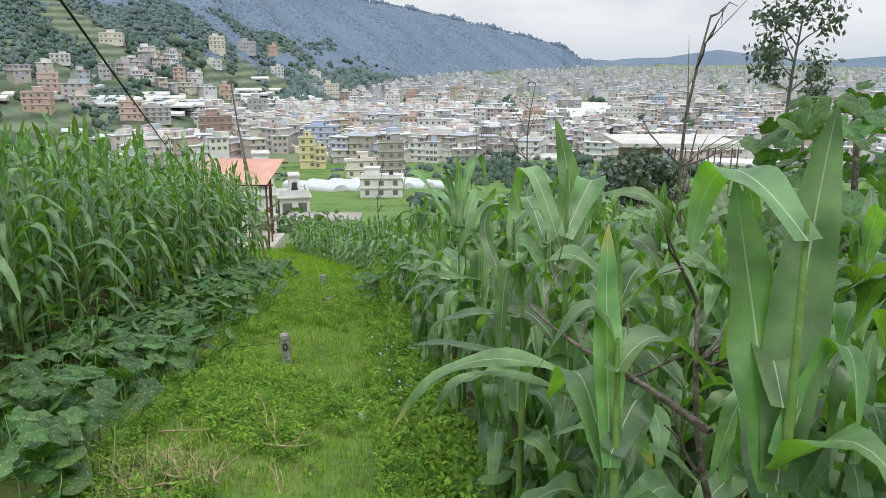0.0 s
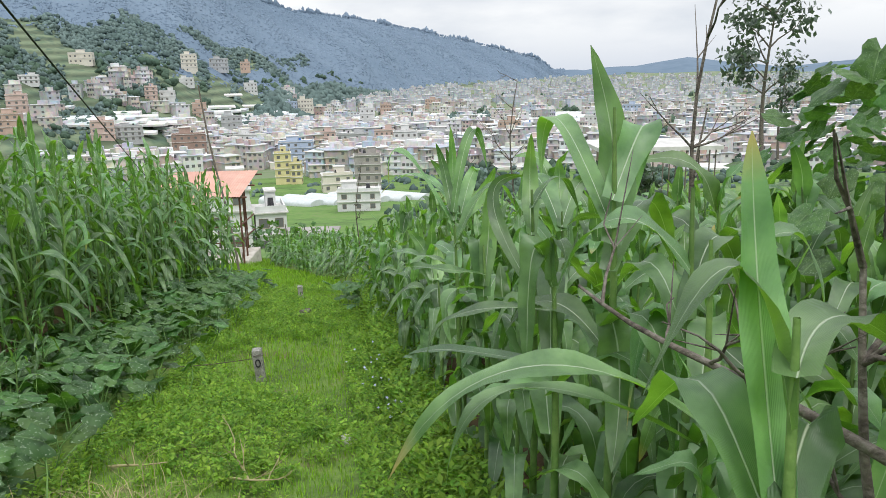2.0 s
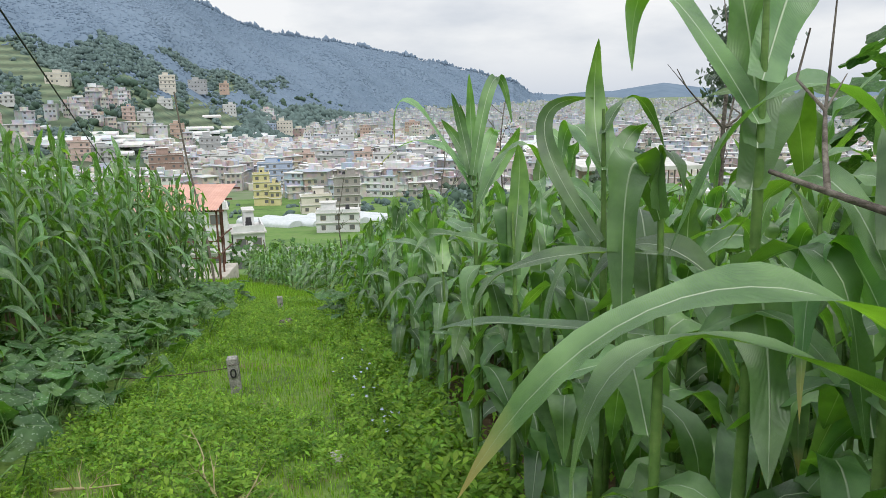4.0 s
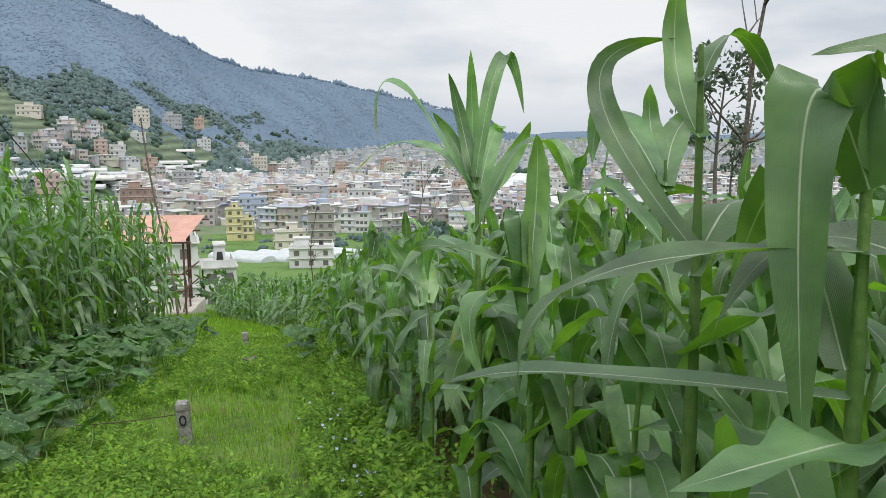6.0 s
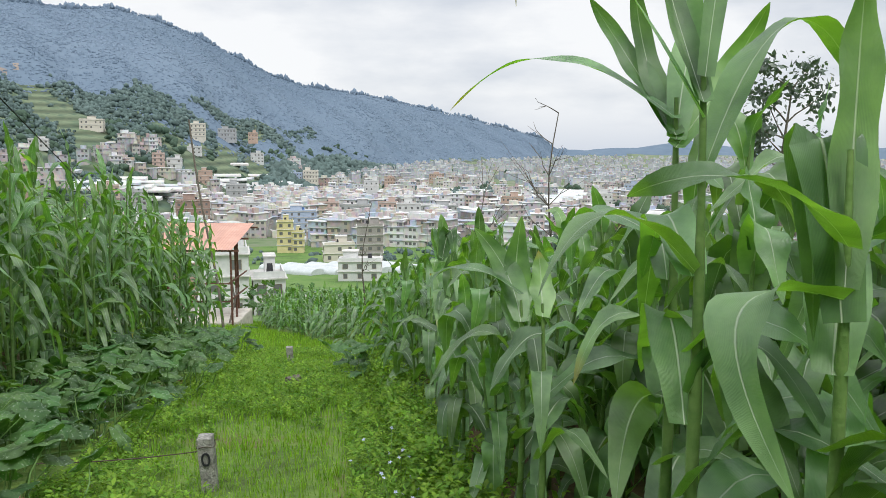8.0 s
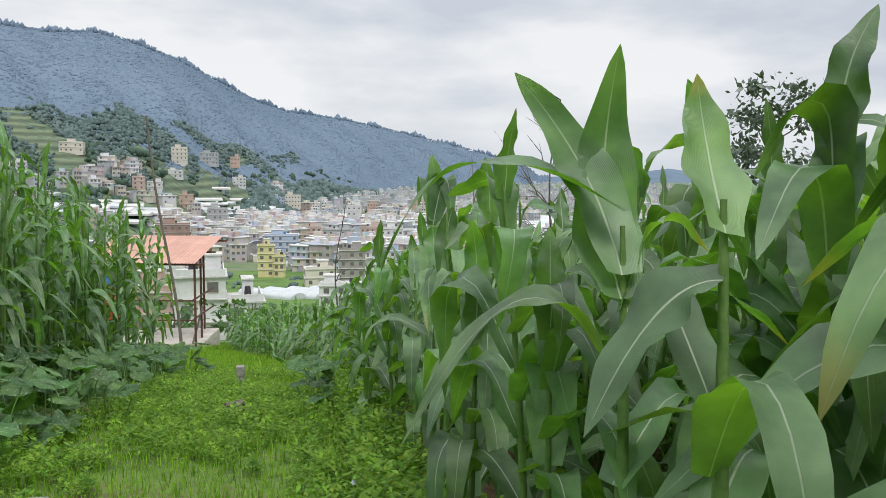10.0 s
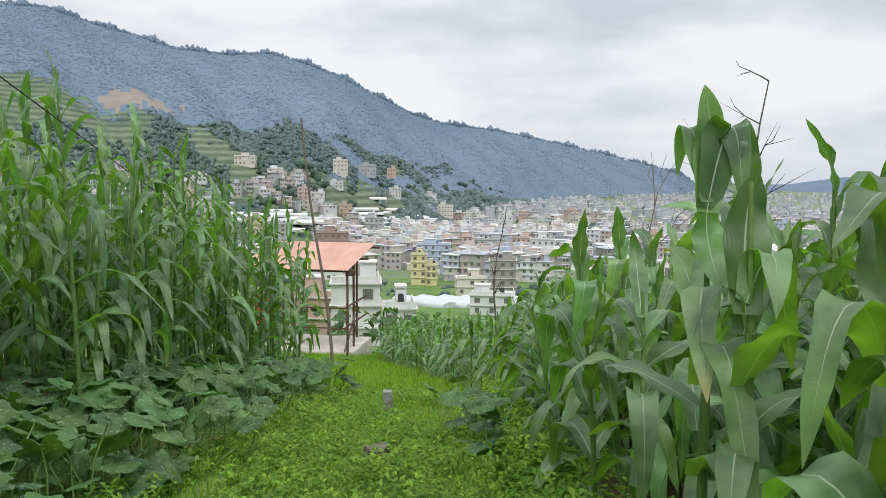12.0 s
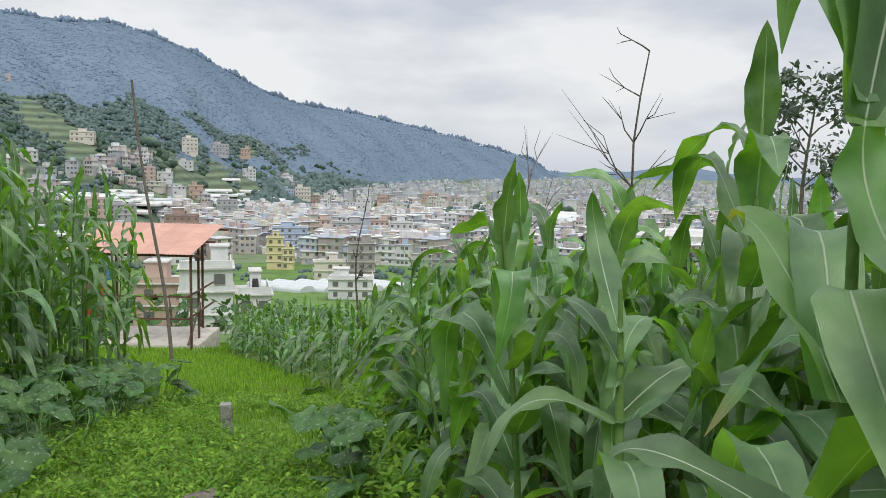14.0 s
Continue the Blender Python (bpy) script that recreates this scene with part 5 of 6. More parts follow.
def house(x, y, w, d, floors, storey, paint, rng, base=None, turn=0.0, style=""):
    kind = {"concrete": "unfinished grey concrete", "brick": "brown brick"}.get(paint, paint + " painted")
    root = tagged(new("house"), f"{kind} flat-roofed house of {floors} storeys in the valley town", "house", "valley town houses")
    zg = min(gz(x + a, y + b) for a in (-w / 2, w / 2) for b in (-d / 2, d / 2)) if base is None else base
    root.location = (x, y, zg)
    root.rotation_euler = (0, 0, turn)
    h = floors * storey
    part("wall", box_bm(w, d, h + 2.0, 0, 0, h / 2 - 1.0), paint_m[paint], root)
    for i in range(1, floors + 1):
        part("floor_slab", box_bm(w + 0.5, d + 0.5, 0.17, 0, -0.1, i * storey), trim_m, root)
    part("parapet", box_bm(w * 0.98, 0.15, 0.8, 0, -d / 2 + 0.1, h + 0.5), paint_m[paint], root)
    part("parapet", box_bm(0.15, d * 0.9, 0.8, w / 2 - 0.2, 0, h + 0.5), paint_m[paint], root)
    tower_x = rng.uniform(-0.25, 0.25) * w
    part("stair_tower", box_bm(w * 0.34, d * 0.4, storey * 0.8, tower_x, d * 0.15, h + storey * 0.4), paint_m[paint], root)
    part("tower_roof", box_bm(w * 0.4, d * 0.46, 0.18, tower_x, d * 0.15, h + storey * 0.8 + 0.09), trim_m, root)
    bm = bmesh.new()
    bmesh.ops.create_cone(bm, cap_ends=True, segments=12, radius1=0.6, radius2=0.5, depth=1.3)
    part("water_tank", bm, tank_blue_m if rng.random() < 0.3 else tank_m, root, m=Matrix.Translation((-tower_x * 0.8 + 0.4, 0, h + 0.85)))
    per = max(2, int(w / 2.9))
    for i in range(floors):
        for j in range(per):
            if rng.random() < 0.16:
                continue
            s = rng.uniform(0.85, 1.15)
            m = Matrix.Translation(((j + 0.5) / per * w - w / 2, -d / 2 - 0.03, (i + 0.52) * storey)) @ Matrix.Diagonal((s, 1, 1, 1))
            part_of("window", WINDOW, root, m)
        for sx in (-1, 1):
            m = Matrix.Translation((sx * (w / 2 + 0.03), -d * 0.12, (i + 0.52) * storey)) @ Matrix.Rotation(sx * math.pi / 2, 4, "Z")
            part_of("window", WINDOW, root, m)
    if style == "balcony":
        for i in range(1, floors):
            part("balcony_rail", box_bm(w * 0.9, 0.08, 0.85, 0, -d / 2 - 0.5, i * storey + 0.5), paint_m[paint], root)
            part("balcony_floor", box_bm(w * 0.95, 1.3, 0.16, 0, -d / 2 - 0.45, i * storey + 0.02), trim_m, root)
    return root


taken = []


def seen_house(az, el, dist, wide, tall, floors, paint, style=""):
    """A house at a bearing and depression in degrees; it stands where the ground lies at that depression."""
    d = np.linspace(dist * 0.72, dist * 1.35, 200)
    a = radians(az)
    g = np.degrees(np.arctan((ground_z(d * math.sin(a), d * math.cos(a)) - 1.53) / d))
    d = float(d[np.argmin(np.abs(g - el))])
    base = 1.53 + d * math.tan(radians(el))
    w = wide * d
    x, y = d * math.sin(a), d * math.cos(a)
    taken.append((x, y, max(8, w)))
    house(x, y + 4, w * 0.93, max(6.5, w * 0.75), floors, (tall * d - 0.9) / floors, paint, rng, base, rng.normal(0, 0.06) - a * 0.8, style)


seen_house(-10.40, -8.27, 294, 0.0228, 0.0438, 4, "yellow")
seen_house(-9.41, -8.29, 331, 0.0148, 0.0299, 3, "yellow")
seen_house(-12.94, -5.91, 360, 0.0307, 0.0275, 3, "white")
seen_house(-11.61, -5.35, 366, 0.0115, 0.0189, 2, "white")
seen_house(-9.28, -6.86, 389, 0.0478, 0.0332, 4, "blue")
seen_house(-6.43, -9.03, 260, 0.0436, 0.0265, 2, "cream")
seen_house(-4.03, -9.07, 251, 0.0372, 0.0515, 4, "concrete")
seen_house(-4.82, -10.52, 224, 0.0609, 0.0308, 2, "white")
seen_house(-16.94, -6.41, 318, 0.0442, 0.0405, 4, "brick")
seen_house(-19.11, -1.73, 584, 0.0152, 0.0169, 3, "salmon")
seen_house(-18.04, -1.90, 505, 0.0187, 0.0137, 2, "white")
seen_house(-16.35, 0.13, 596, 0.0202, 0.0216, 4, "cream")
seen_house(-14.32, 0.13, 630, 0.0234, 0.0157, 3, "grey")
seen_house(-12.50, 0.09, 589, 0.0126, 0.0117, 2, "orange")
seen_house(-16.63, -0.85, 674, 0.0182, 0.0102, 2, "white")
seen_house(-12.25, -1.47, 745, 0.0176, 0.0133, 3, "white")
seen_house(-23.26, 0.79, 535, 0.0277, 0.0129, 2, "cream")
seen_house(-26.60, -0.46, 639, 0.0229, 0.0108, 2, "white")
seen_house(-29.78, -1.45, 555, 0.0089, 0.0124, 2, "teal")
seen_house(-28.30, -3.59, 417, 0.0329, 0.0237, 3, "orange")
seen_house(-27.51, -2.14, 517, 0.0233, 0.0191, 3, "salmon")
seen_house(-5.01, -6.16, 352, 0.0411, 0.0282, 3, "grey")
seen_house(-1.01, -6.35, 302, 0.0339, 0.0327, 3, "white")
seen_house(-7.06, -5.72, 420, 0.0281, 0.0236, 3, "salmon")
seen_house(-15.97, -3.04, 546, 0.0185, 0.0181, 3, "orange")
seen_house(-13.80, -4.37, 409, 0.0268, 0.0242, 3, "grey")
seen_house(-2.40, -3.36, 681, 0.0156, 0.0145, 3, "orange")
seen_house(-5.39, -2.56, 798, 0.0169, 0.0086, 2, "blue")
seen_house(-3.83, -3.65, 431, 0.0207, 0.0160, 2, "white")
seen_house(1.17, -2.95, 758, 0.0215, 0.0131, 3, "orange")
seen_house(-9.43, -2.95, 692, 0.0173, 0.0143, 3, "blue")
seen_house(-8.36, -2.96, 575, 0.0203, 0.0172, 3, "cream")
seen_house(-2.60, -5.97, 351, 0.0278, 0.0282, 3, "salmon")
seen_house(1.33, -5.84, 444, 0.0526, 0.0223, 3, "grey")
seen_house(6.94, -5.30, 397, 0.0318, 0.0249, 3, "orange")
seen_house(8.73, -5.11, 522, 0.0307, 0.0190, 3, "grey")
seen_house(15.94, -3.76, 587, 0.0241, 0.0169, 3, "blue")
seen_house(13.48, -4.45, 439, 0.0353, 0.0157, 2, "white")
seen_house(-20.84, -4.52, 515, 0.0327, 0.0192, 3, "grey")
seen_house(-22.58, -4.35, 418, 0.0287, 0.0237, 3, "salmon")
house(-25.8, 99, 6.0, 7, 3, 2.75, "white", rng, -21.6, 0.25)
house(-20.6, 101, 4.0, 7, 2, 2.9, "white", rng, -22.5, 0.25)
house(-33.0, 108, 8, 7, 2, 2.9, "orange", rng, -22.5, 0.1)

# unfinished flat roof on props below the field
deck = tagged(new("unfinished_building"), "unfinished concrete deck on props with a brown brick wall", "building")
deck.location = (18.4, 61.0, -12.4)
part("roof_deck", box_bm(9.6, 7.0, 0.3, 0, 0, 7.25), trim_m, deck)
part("brick_wall", box_bm(2.2, 5.0, 8.0, -2.4, 0.4, 3.1), paint_m["brick"], deck)
for i in range(11):
    v, f = tube([(-1.6 + 0.6 * i, -3.2 + 0.3 * (i % 3), -2), (-1.55 + 0.6 * i, -3.2 + 0.3 * (i % 3), 7.1)], (0.06, 0.05), 6)
    part_of("prop", mesh_from("prop", v, f, pole_m), deck)

# brick compound wall below the lower maize
yard = tagged(new("brick_shelter"), "low brown brick shelter with a flat roof below the maize", "shelter")
yard.location = (-13.5, 88, -19.6)
part("wall", box_bm(6.5, 4, 3.2, 0, 0, 0.6), paint_m["brick"], yard)
part("roof", box_bm(7.2, 4.6, 0.2, 0, 0, 2.3), paint_m["concrete"], yard)


def greenhouse(x, y, w, length, mat, turn):
    root = tagged(new("greenhouse"), "white plastic tunnel greenhouse on the valley floor", "greenhouse", "greenhouses in the valley")
    root.location = (x, y, gz(x, y))
    root.rotation_euler = (0, 0, turn)
    a = np.linspace(0, math.pi, 11)
    prof = np.stack([np.cos(a) * w / 2, np.sin(a) * 1.2 + 1.0], 1)
    prof = np.concatenate([[[w / 2, 0]], prof, [[-w / 2, 0]]])
    n = len(prof)
    v = np.concatenate([np.stack([prof[:, 0], np.full(n, s * length / 2), prof[:, 1]], 1) for s in (-1, 1)])
    i_ = np.arange(n - 1)
    part_of("cover", mesh_from("cover", v, np.stack([i_, i_ + 1, n + i_ + 1, n + i_], 1), mat), root)
    for s in (-1, 1):
        bm = bmesh.new()
        ring = [bm.verts.new((p[0], s * length / 2, p[1])) for p in prof]
        bm.faces.new(ring)
        part("end_sheet", bm, mat, root)


plastic_m = material("greenhouse_plastic", [(0.48, 0.52, 0.53), (0.6, 0.63, 0.64)], 0.4, 0.5)
for i in range(6):
    greenhouse(-38 + 6.3 * i, 218 + 2.5 * i, 6.0, 20, plastic_m, 1.0)
for i in range(4):
    greenhouse(-48 + 6.5 * i, 345, 6.0, 20, plastic_m, 0.9)


# the rest of the town, too many to count
def boxes(c, s, turn):
    """Joined boxes with centre c (n, 3), size s (n, 3) and turn (n)."""
    n = len(c)
    corner = np.array([(a, b, e) for e in (-0.5, 0.5) for b in (-0.5, 0.5) for a in (-0.5, 0.5)])
    p = corner[None] * s[:, None, :]
    co, si = np.cos(turn)[:, None], np.sin(turn)[:, None]
    v = np.stack([p[..., 0] * co - p[..., 1] * si, p[..., 0] * si + p[..., 1] * co, p[..., 2]], -1) + c[:, None, :]
    quad = np.array([(0, 2, 3, 1), (4, 5, 7, 6), (0, 1, 5, 4), (2, 6, 7, 3), (0, 4, 6, 2), (1, 3, 7, 5)])
    f = (np.arange(n) * 8)[:, None, None] + quad[None]
    return v.reshape(-1, 3), f.reshape(-1, 4)


def palette(name, colours, rough=0.9):
    m = bpy.data.materials.new(name)
    m.use_nodes = True
    n, l = m.node_tree.nodes, m.node_tree.links
    n["Principled BSDF"].inputs["Roughness"].default_value = rough
    geo, ramp = n.new("ShaderNodeNewGeometry"), n.new("ShaderNodeValToRGB")
    ramp.color_ramp.interpolation = "CONSTANT"
    els = ramp.color_ramp.elements
    while len(els) < len(colours):
        els.new(0.5)
    for i, c in enumerate(colours):
        els[i].position, els[i].color = i / len(colours), (*c, 1)
    l.new(geo.outputs["Random Per Island"], ramp.inputs[0])
    tex, co, mul = n.new("ShaderNodeTexNoise"), n.new("ShaderNodeTexCoord"), n.new("ShaderNodeMix")
    tex.inputs["Scale"].default_value = 0.4
    l.new(co.outputs["Object"], tex.inputs["Vector"])
    mul.data_type, mul.blend_type = "RGBA", "OVERLAY"
    mul.inputs["Factor"].default_value = 0.5
    l.new(ramp.outputs[0], mul.inputs["A"])
    l.new(tex.outputs["Color"], mul.inputs["B"])
    hs = n.new("ShaderNodeHueSaturation")
    hs.inputs["Saturation"].default_value = 0.8
    l.new(mul.outputs["Result"], hs.inputs["Color"])
    l.new(hs.outputs[0], n["Principled BSDF"].inputs["Base Color"])
    return m


town_m = palette("town_walls", [(0.6, 0.6, 0.6), (0.5, 0.47, 0.43), (0.52, 0.43, 0.39), (0.42, 0.43, 0.45), (0.62, 0.59, 0.53), (0.43, 0.33, 0.28), (0.4, 0.46, 0.56), (0.64, 0.64, 0.63), (0.36, 0.33, 0.31), (0.57, 0.54, 0.45), (0.45, 0.41, 0.39), (0.66, 0.66, 0.67)])
roof_m = palette("town_roofs", [(0.66, 0.67, 0.68), (0.5, 0.5, 0.5), (0.72, 0.73, 0.74), (0.42, 0.41, 0.4), (0.58, 0.58, 0.57), (0.36, 0.4, 0.46)])
n_try = 9000
az = np.radians(np.where(np.arange(n_try) < 5200, rng.uniform(-37, 38, n_try), rng.uniform(-36, 2, n_try)))
dist = np.where(np.arange(n_try) < 5200, 345 * np.exp(rng.uniform(0, 1, n_try) ** 0.8 * 2.25), rng.uniform(330, 620, n_try))
hx, hy = dist * np.sin(az), dist * np.cos(az)
deg = np.degrees(az)
foot = np.interp(deg, RIDGE_AZ, FOOT_D)
climb = (dist - foot) / (np.interp(deg, RIDGE_AZ, RIDGE_D) - foot)
field = np.sin(hx * 0.021 + 2.0) + np.sin(hy * 0.018 + hx * 0.011) + np.sin(hx * 0.05 + hy * 0.043)
ok = (climb < 0.0) & (field > -1.0) | (climb >= 0) & (climb < 0.095) & (deg < -8) & (field > -0.6) & (rng.random(n_try) < 0.8) | (climb >= 0.095) & (climb < 0.16) & (rng.random(n_try) < 0.05) & (deg < -6)

def glass_fields(x, y):
    """Strips of the valley floor and lower slope that are given over to greenhouses."""
    deg = np.degrees(np.arctan2(x, y))
    el = np.degrees(np.arctan2(ground_z(x, y) - 1.5, np.hypot(x, y)))
    return ((deg > -22) & (deg < -8) & (el > -4.2) & (el < -2.7)) | ((deg > -8) & (deg < 12) & (el > -4.7) & (el < -3.5)) | ((deg < -22) & (el > -3.4) & (el < -2.5))


ok &= ~glass_fields(hx, hy) | (rng.random(n_try) < 0.2)
for tx, ty, tr in taken:
    ok &= np.hypot(hx - tx, (hy - ty) * 0.4) > tr * 0.95
    # nothing of the joined town stands in front of a house that shows
    ok &= ~((np.abs(np.arctan2(hx, hy) - math.atan2(tx, ty)) < tr * 0.5 / math.hypot(tx, ty)) & (dist < math.hypot(tx, ty)) & (dist > math.hypot(tx, ty) - 60))
hx, hy, dist = hx[ok], hy[ok], dist[ok]
n = len(hx)
fl = rng.integers(2, 5, n)
sz = np.stack([rng.uniform(5, 13, n), rng.uniform(6, 11, n), fl * rng.uniform(2.7, 3.1, n)], 1)
hz = ground_z(hx, hy)
turn = rng.normal(0, 0.42, n) - np.arctan2(hx, hy) * 0.6
wall_v, wall_f = boxes(np.stack([hx, hy, hz + sz[:, 2] / 2 - 1], 1), sz + np.array([0, 0, 2.0]), turn)
tower = rng.random(n) < 0.6
tw_v, tw_f = boxes(np.stack([hx, hy, hz + sz[:, 2] + 1.2], 1)[tower], np.stack([sz[:, 0] * 0.4, sz[:, 1] * 0.4, np.full(n, 2.4)], 1)[tower], turn[tower])
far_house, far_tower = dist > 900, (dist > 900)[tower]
# walls past 900 m: pale bluish palette with the haze painted in
hazy_wall_m = palette("hazy_walls", [(0.5, 0.53, 0.58), (0.42, 0.45, 0.5), (0.56, 0.58, 0.62), (0.46, 0.46, 0.5), (0.52, 0.5, 0.5), (0.38, 0.42, 0.48)])
v, f, _ = merge([(wall_v, wall_f), (tw_v, tw_f)])
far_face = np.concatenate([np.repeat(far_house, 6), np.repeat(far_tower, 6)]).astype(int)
town = tagged(new("town_houses", mesh_from("town_walls", v, f, [town_m, hazy_wall_m], smooth=False, index=far_face)), "densely packed pale flat-roofed houses filling the valley floor", "houses", kind="stuff")
slabs = []
for lev in range(1, 5):
    has = (fl == lev) | ((fl > lev) & (rng.random(n) < 0.45))
    slabs.append(boxes(np.stack([hx, hy, hz + lev * sz[:, 2] / fl], 1)[has], np.stack([sz[:, 0] + rng.uniform(0.2, 1.4, n), sz[:, 1] + 0.9, np.full(n, 0.25)], 1)[has], turn[has]))
v, f, _ = merge(slabs)
tagged(part_of("slabs", mesh_from("slabs", v, f, roof_m, smooth=False), town), kind="stuff")
wins = []
near = dist < 850
for lev in range(4):
    for j in range(3):
        has = (fl > lev) & near & (rng.random(n) < 0.7)
        off = (j - 1) * sz[:, 0] * 0.3
        c, s = np.cos(turn), np.sin(turn)
        fy_ = -sz[:, 1] / 2 - 0.02
        wins.append(boxes(np.stack([hx + off * c - fy_ * s, hy + off * s + fy_ * c, hz + lev * sz[:, 2] / fl + 1.7], 1)[has], np.tile([[1.3, 0.12, 1.2]], (has.sum(), 1)), turn[has]))
v, f, _ = merge(wins)
tagged(part_of("windows", mesh_from("windows", v, f, pane_m, smooth=False), town), kind="stuff")

# sheds, stair heads, tanks and lean-tos on and between the houses
nc = 3200
pick = rng.integers(0, n, nc)
cs = np.stack([rng.uniform(1.5, 5, nc), rng.uniform(1.5, 4, nc), rng.uniform(1.2, 3.2, nc)], 1)
on_roof = rng.random(nc) < 0.55
cx_, cy_ = hx[pick] + np.where(on_roof, rng.normal(0, 2, nc), rng.choice([-1, 1], nc) * rng.uniform(6, 11, nc)), hy[pick] + np.where(on_roof, rng.normal(0, 1.5, nc), rng.uniform(-8, 3, nc))
cz_ = np.where(on_roof, hz[pick] + sz[pick, 2], ground_z(cx_, cy_)) + cs[:, 2] / 2
v, f = boxes(np.stack([cx_, cy_, cz_], 1), cs, rng.normal(0, 0.5, nc))
tagged(part_of("outbuildings", mesh_from("outbuildings", v, f, town_m, smooth=False), town), kind="stuff")

# long pale sheet roofs and tunnels between the houses
m_try = 5000
az = np.radians(rng.uniform(-32, 24, m_try))
dist = rng.uniform(340, 900, m_try)
rx, ry = dist * np.sin(az), dist * np.cos(az)
ok = glass_fields(rx, ry) & (rng.random(m_try) < 0.5) | (ground_z(rx, ry) < -18) & (rng.random(m_try) < 0.03)
for tx, ty, tr in taken:
    ok &= np.hypot(rx - tx, ry - ty) > tr + 8
    ok &= ~((np.abs(np.arctan2(rx, ry) - math.atan2(tx, ty)) < tr * 0.7 / math.hypot(tx, ty)) & (np.hypot(rx, ry) < math.hypot(tx, ty)) & (np.hypot(rx, ry) > math.hypot(tx, ty) - 50))
rx, ry = rx[ok], ry[ok]
cnt = len(rx)
v, f = boxes(np.stack([rx, ry, ground_z(rx, ry) + 1.1], 1), np.stack([rng.uniform(12, 40, cnt), rng.uniform(5, 9, cnt), np.full(cnt, 2.4)], 1), rng.normal(0, 0.25, cnt))
for q in range(cnt):
    o = q * 8
    v[[o + 4, o + 5], 2] -= 1.2
plastic_far_m = palette("pale_sheet_roofs", [(0.64, 0.66, 0.67), (0.54, 0.58, 0.58), (0.7, 0.71, 0.7), (0.48, 0.52, 0.52), (0.6, 0.6, 0.56)], 0.6)
tagged(new("sheet_roofs", mesh_from("sheet_roofs", v, f, plastic_far_m, smooth=False)), "long pale sheet and plastic roofs between the valley houses", "roofs", kind="stuff")


# ---- woods ----
def clumps(x, y, z, r, rng, squash=1.0, lumps=1, level=1):
    ico = bmesh.new()
    bmesh.ops.create_icosphere(ico, subdivisions=level, radius=1.0)
    bv = np.array([p.co for p in ico.verts])
    bf = np.array([[p.index for p in q.verts] for q in ico.faces])
    ico.free()
    out = []
    for _ in range(lumps):
        n = len(x)
        jit = 1 + rng.normal(0, 0.26, (n, len(bv), 1))
        off = rng.normal(0, 0.5, (n, 3)) * r[:, None] * (lumps > 1)
        v = bv[None] * jit * r[:, None, None] * np.stack([np.ones(n), np.ones(n), np.broadcast_to(squash, n)], 1)[:, None, :] + (np.stack([x, y, z], 1) + off)[:, None, :]
        out.append((v.reshape(-1, 3), ((np.arange(n) * len(bv))[:, None, None] + bf[None]).reshape(-1, 3)))
    return merge(out)[:2]


# blue of the far air is mixed into these treetop colours
hazy_wood_m = material("hazy_forest", [(0.15, 0.205, 0.272), (0.2, 0.26, 0.335)], 0.0022, 1.0, island="island", vary=0.05, spec=0.0)
# green lightened in the base colour to stand for valley haze
hazy_grove_m = material("valley_trees", [(0.068, 0.108, 0.082), (0.095, 0.14, 0.1)], 0.03, 1.0, island="island", vary=0.15, spec=0.0)
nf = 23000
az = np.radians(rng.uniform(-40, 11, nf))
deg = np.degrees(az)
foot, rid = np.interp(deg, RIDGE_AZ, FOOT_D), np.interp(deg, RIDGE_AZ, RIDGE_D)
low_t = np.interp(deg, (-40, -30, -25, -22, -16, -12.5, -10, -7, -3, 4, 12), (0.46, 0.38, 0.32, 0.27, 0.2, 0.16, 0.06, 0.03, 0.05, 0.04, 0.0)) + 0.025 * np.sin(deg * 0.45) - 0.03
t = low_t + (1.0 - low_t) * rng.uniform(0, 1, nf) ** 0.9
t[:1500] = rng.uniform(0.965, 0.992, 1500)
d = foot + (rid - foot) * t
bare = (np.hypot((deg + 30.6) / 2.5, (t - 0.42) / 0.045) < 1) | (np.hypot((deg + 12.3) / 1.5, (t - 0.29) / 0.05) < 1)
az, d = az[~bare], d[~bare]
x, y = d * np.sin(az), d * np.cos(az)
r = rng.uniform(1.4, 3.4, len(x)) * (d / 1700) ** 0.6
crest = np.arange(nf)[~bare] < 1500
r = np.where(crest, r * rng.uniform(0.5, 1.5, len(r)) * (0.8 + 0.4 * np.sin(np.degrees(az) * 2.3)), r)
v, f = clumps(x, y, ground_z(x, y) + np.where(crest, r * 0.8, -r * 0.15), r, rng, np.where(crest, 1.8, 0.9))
tagged(new("hill_forest", mesh_from("hill_forest", v, f, hazy_wood_m)), "wooded hillside far beyond the town, tinted blue for haze", "forest", kind="stuff")
ng = 6400
az = np.radians(rng.uniform(-38, 38, ng))
deg = np.degrees(az)
d = 150 * np.exp(rng.uniform(0, 1, ng) * 2.2)
x, y = d * np.sin(az), d * np.cos(az)
g = np.sin(x * 0.03 + 1) + np.sin(y * 0.025) + np.sin(x * 0.07 + y * 0.05) + rng.normal(0, 0.5, ng)
climb = (d - np.interp(deg, RIDGE_AZ, FOOT_D)) / 900
keep = ((g > 0.6) | ((climb > 0.02) & (g > -0.9))) & (climb < 0.34)
for tx, ty, tr in taken:
    dd = math.hypot(tx, ty)
    keep &= ~((np.abs(az - math.atan2(tx, ty)) < tr * 0.7 / dd) & (d < dd + 6) & (d > dd * 0.6))
keep &= ~((d < 260) & (np.abs(deg + 9) < 6))
x, y, d = x[keep], y[keep], d[keep]
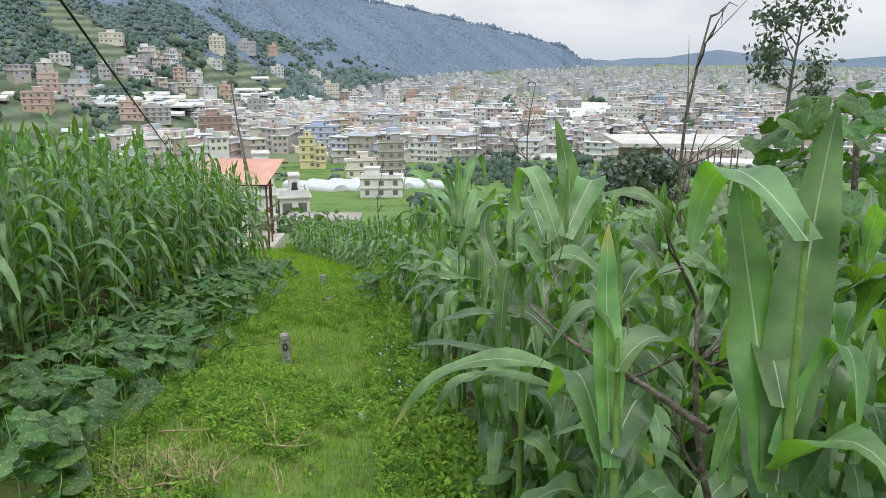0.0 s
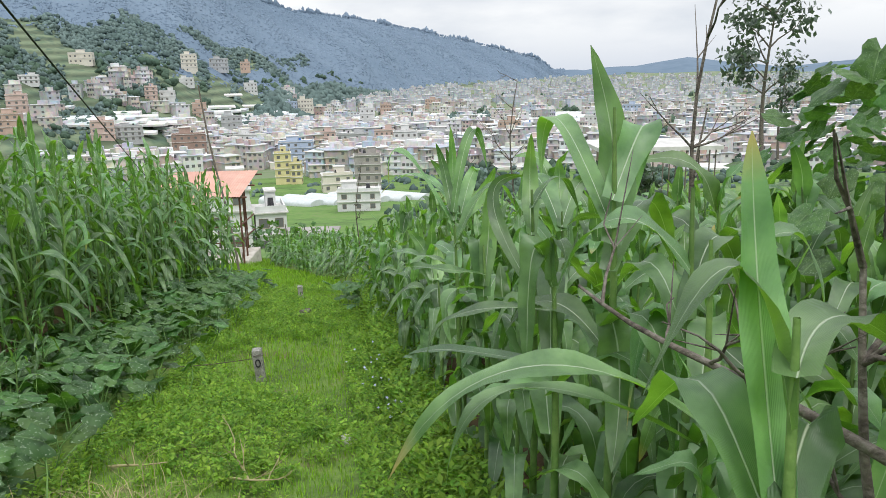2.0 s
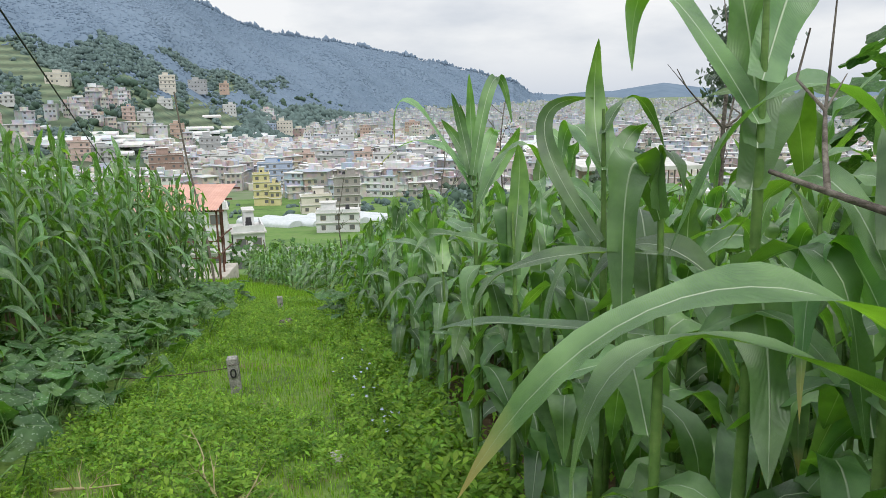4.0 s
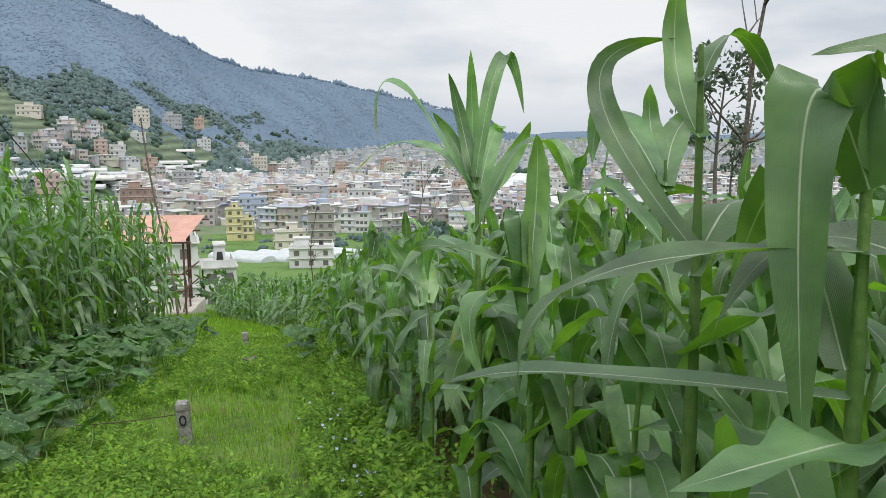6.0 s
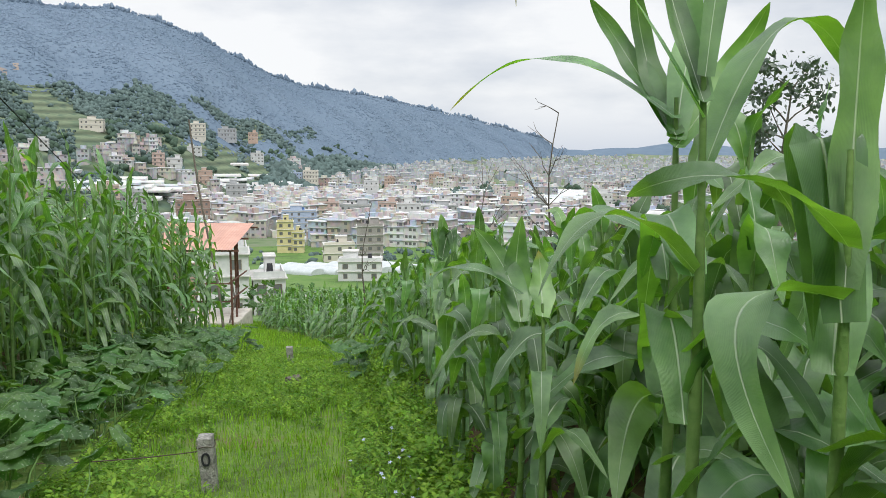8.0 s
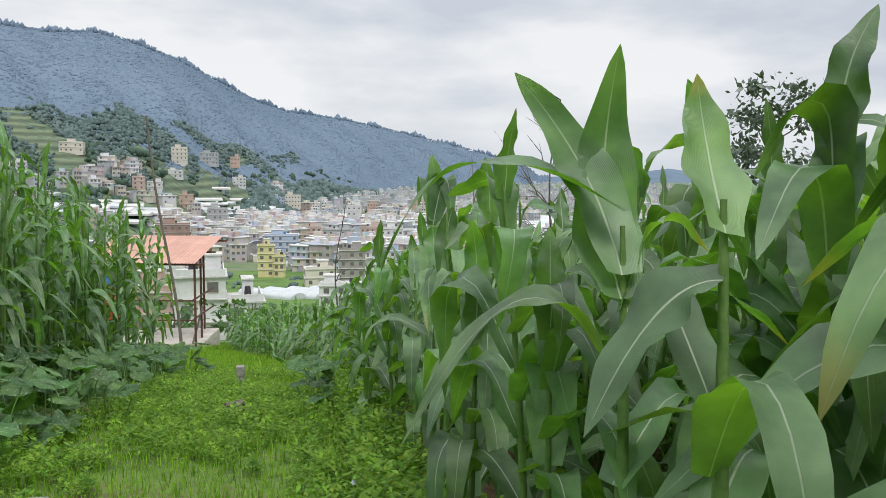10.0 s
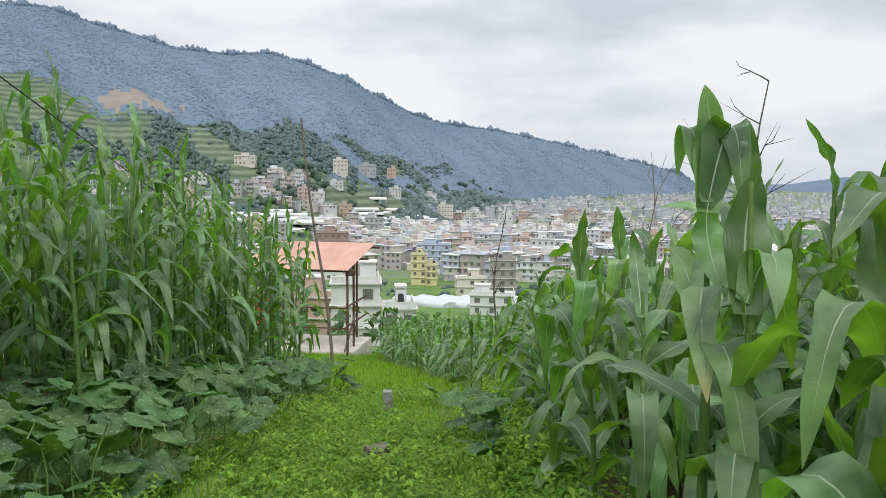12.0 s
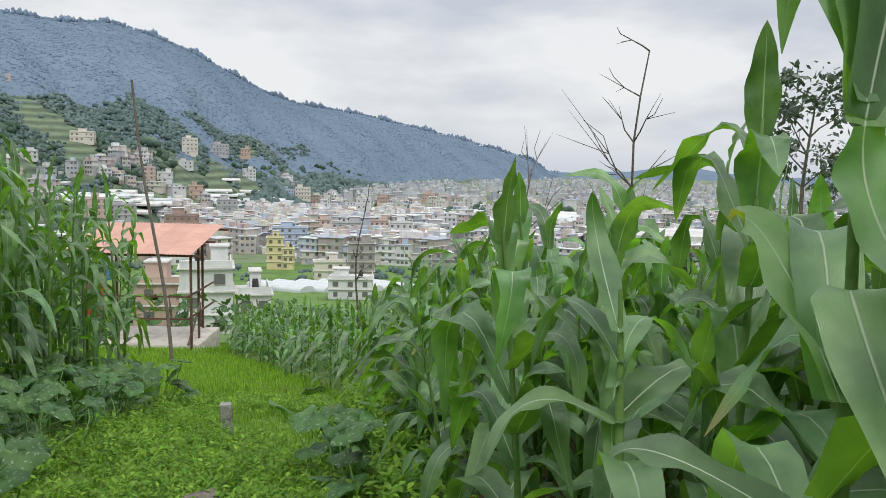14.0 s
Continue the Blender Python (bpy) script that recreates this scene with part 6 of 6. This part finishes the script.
r = rng.uniform(1.0, 2.6, len(x)) * np.clip(d / 500, 0.8, 1.3)
v, f = clumps(x, y, ground_z(x, y) + r * 0.5, r, rng, 1.0, 5, 1)
tagged(new("valley_trees", mesh_from("valley_trees", v, f, hazy_grove_m)), "dark green tree clumps between houses and on the slopes", "trees", kind="stuff")
# trees on the terraced slope and between the nearer houses
nt = 15000
deg = np.concatenate([rng.uniform(-38, -8, 11000), rng.uniform(-30, 36, 4000)])
az = np.radians(deg)
foot, rid = np.interp(deg, RIDGE_AZ, FOOT_D), np.interp(deg, RIDGE_AZ, RIDGE_D)
d = np.where(np.arange(nt) < 11000, foot + (rid - foot) * rng.uniform(-0.05, 0.34, nt), rng.uniform(255, 900, nt))
x, y = d * np.sin(az), d * np.cos(az)
g = np.sin(x * 0.021 + 1) + np.sin(y * 0.027 + 0.5) + np.sin(x * 0.06 + y * 0.045) + rng.normal(0, 0.35, nt)
keep = (g > np.where(np.arange(nt) < 11000, 0.0, np.where(d < 430, -0.4, 0.5))) & (np.hypot((deg + 30.6) / 2.5, ((d - foot) / (rid - foot) - 0.42) / 0.045) > 1)
for tx, ty, tr in taken:
    dd = math.hypot(tx, ty)
    keep &= ~((np.abs(az - math.atan2(tx, ty)) < tr * 0.6 / dd) & (d < dd + 5) & (d > dd * 0.8))
x, y, d = x[keep], y[keep], d[keep]
r = rng.uniform(0.7, 2.1, len(x)) * np.clip(d / 600, 0.7, 1.3)
v, f = clumps(x, y, ground_z(x, y) + r * 0.35, r, rng, 1.0, 3)
# tree green paled towards blue, so its colour holds the distance haze
hazy_slope_tree_m = material("slope_trees", [(0.1, 0.145, 0.138), (0.14, 0.19, 0.178)], 0.02, 1.0, island="island", vary=0.22, spec=0.0)
tagged(new("slope_trees", mesh_from("slope_trees", v, f, hazy_slope_tree_m)), "hazy green trees scattered over the terraced slope and town", "trees", kind="stuff")
# dark grove on the knoll at the foot of the wooded hill
nk = 2600
deg = rng.uniform(-12.5, -2.0, nk)
az = np.radians(deg)
foot, rid = np.interp(deg, RIDGE_AZ, FOOT_D), np.interp(deg, RIDGE_AZ, RIDGE_D)
d = foot + (rid - foot) * rng.uniform(-0.03, np.interp(deg, (-12.5, -10, -6, -2), (0.03, 0.13, 0.12, 0.02)))
x, y = d * np.sin(az), d * np.cos(az)
r = rng.uniform(1.6, 4.2, nk)
v, f = clumps(x, y, ground_z(x, y) + r * 0.5, r, rng, 1.15, 3)
tagged(new("knoll_grove", mesh_from("knoll_grove", v, f, hazy_slope_tree_m)), "dense dark green trees on the knoll above the town", "trees", kind="stuff")
# scrub on the slope under the field
nb = 900
x, y = rng.uniform(-60, 60, nb), rng.uniform(38, 120, nb)
r = rng.uniform(0.5, 1.6, nb)
keep = ((x < -28) | (x > 9)) & (y > 50) & ~((np.abs(x - 17) < 9) & (y > 40) & (y < 66)) & ~((x < -10) & (x > -42) & (y > 70) & (y < 115))
x, y, r = x[keep], y[keep], r[keep]
v, f = clumps(x, y, ground_z(x, y) + r * 0.5, r, rng, 0.9, 3)
tagged(new("slope_scrub", mesh_from("slope_scrub", v, f, hazy_grove_m)), "low green scrub on the slope below the field", "scrub", kind="stuff")
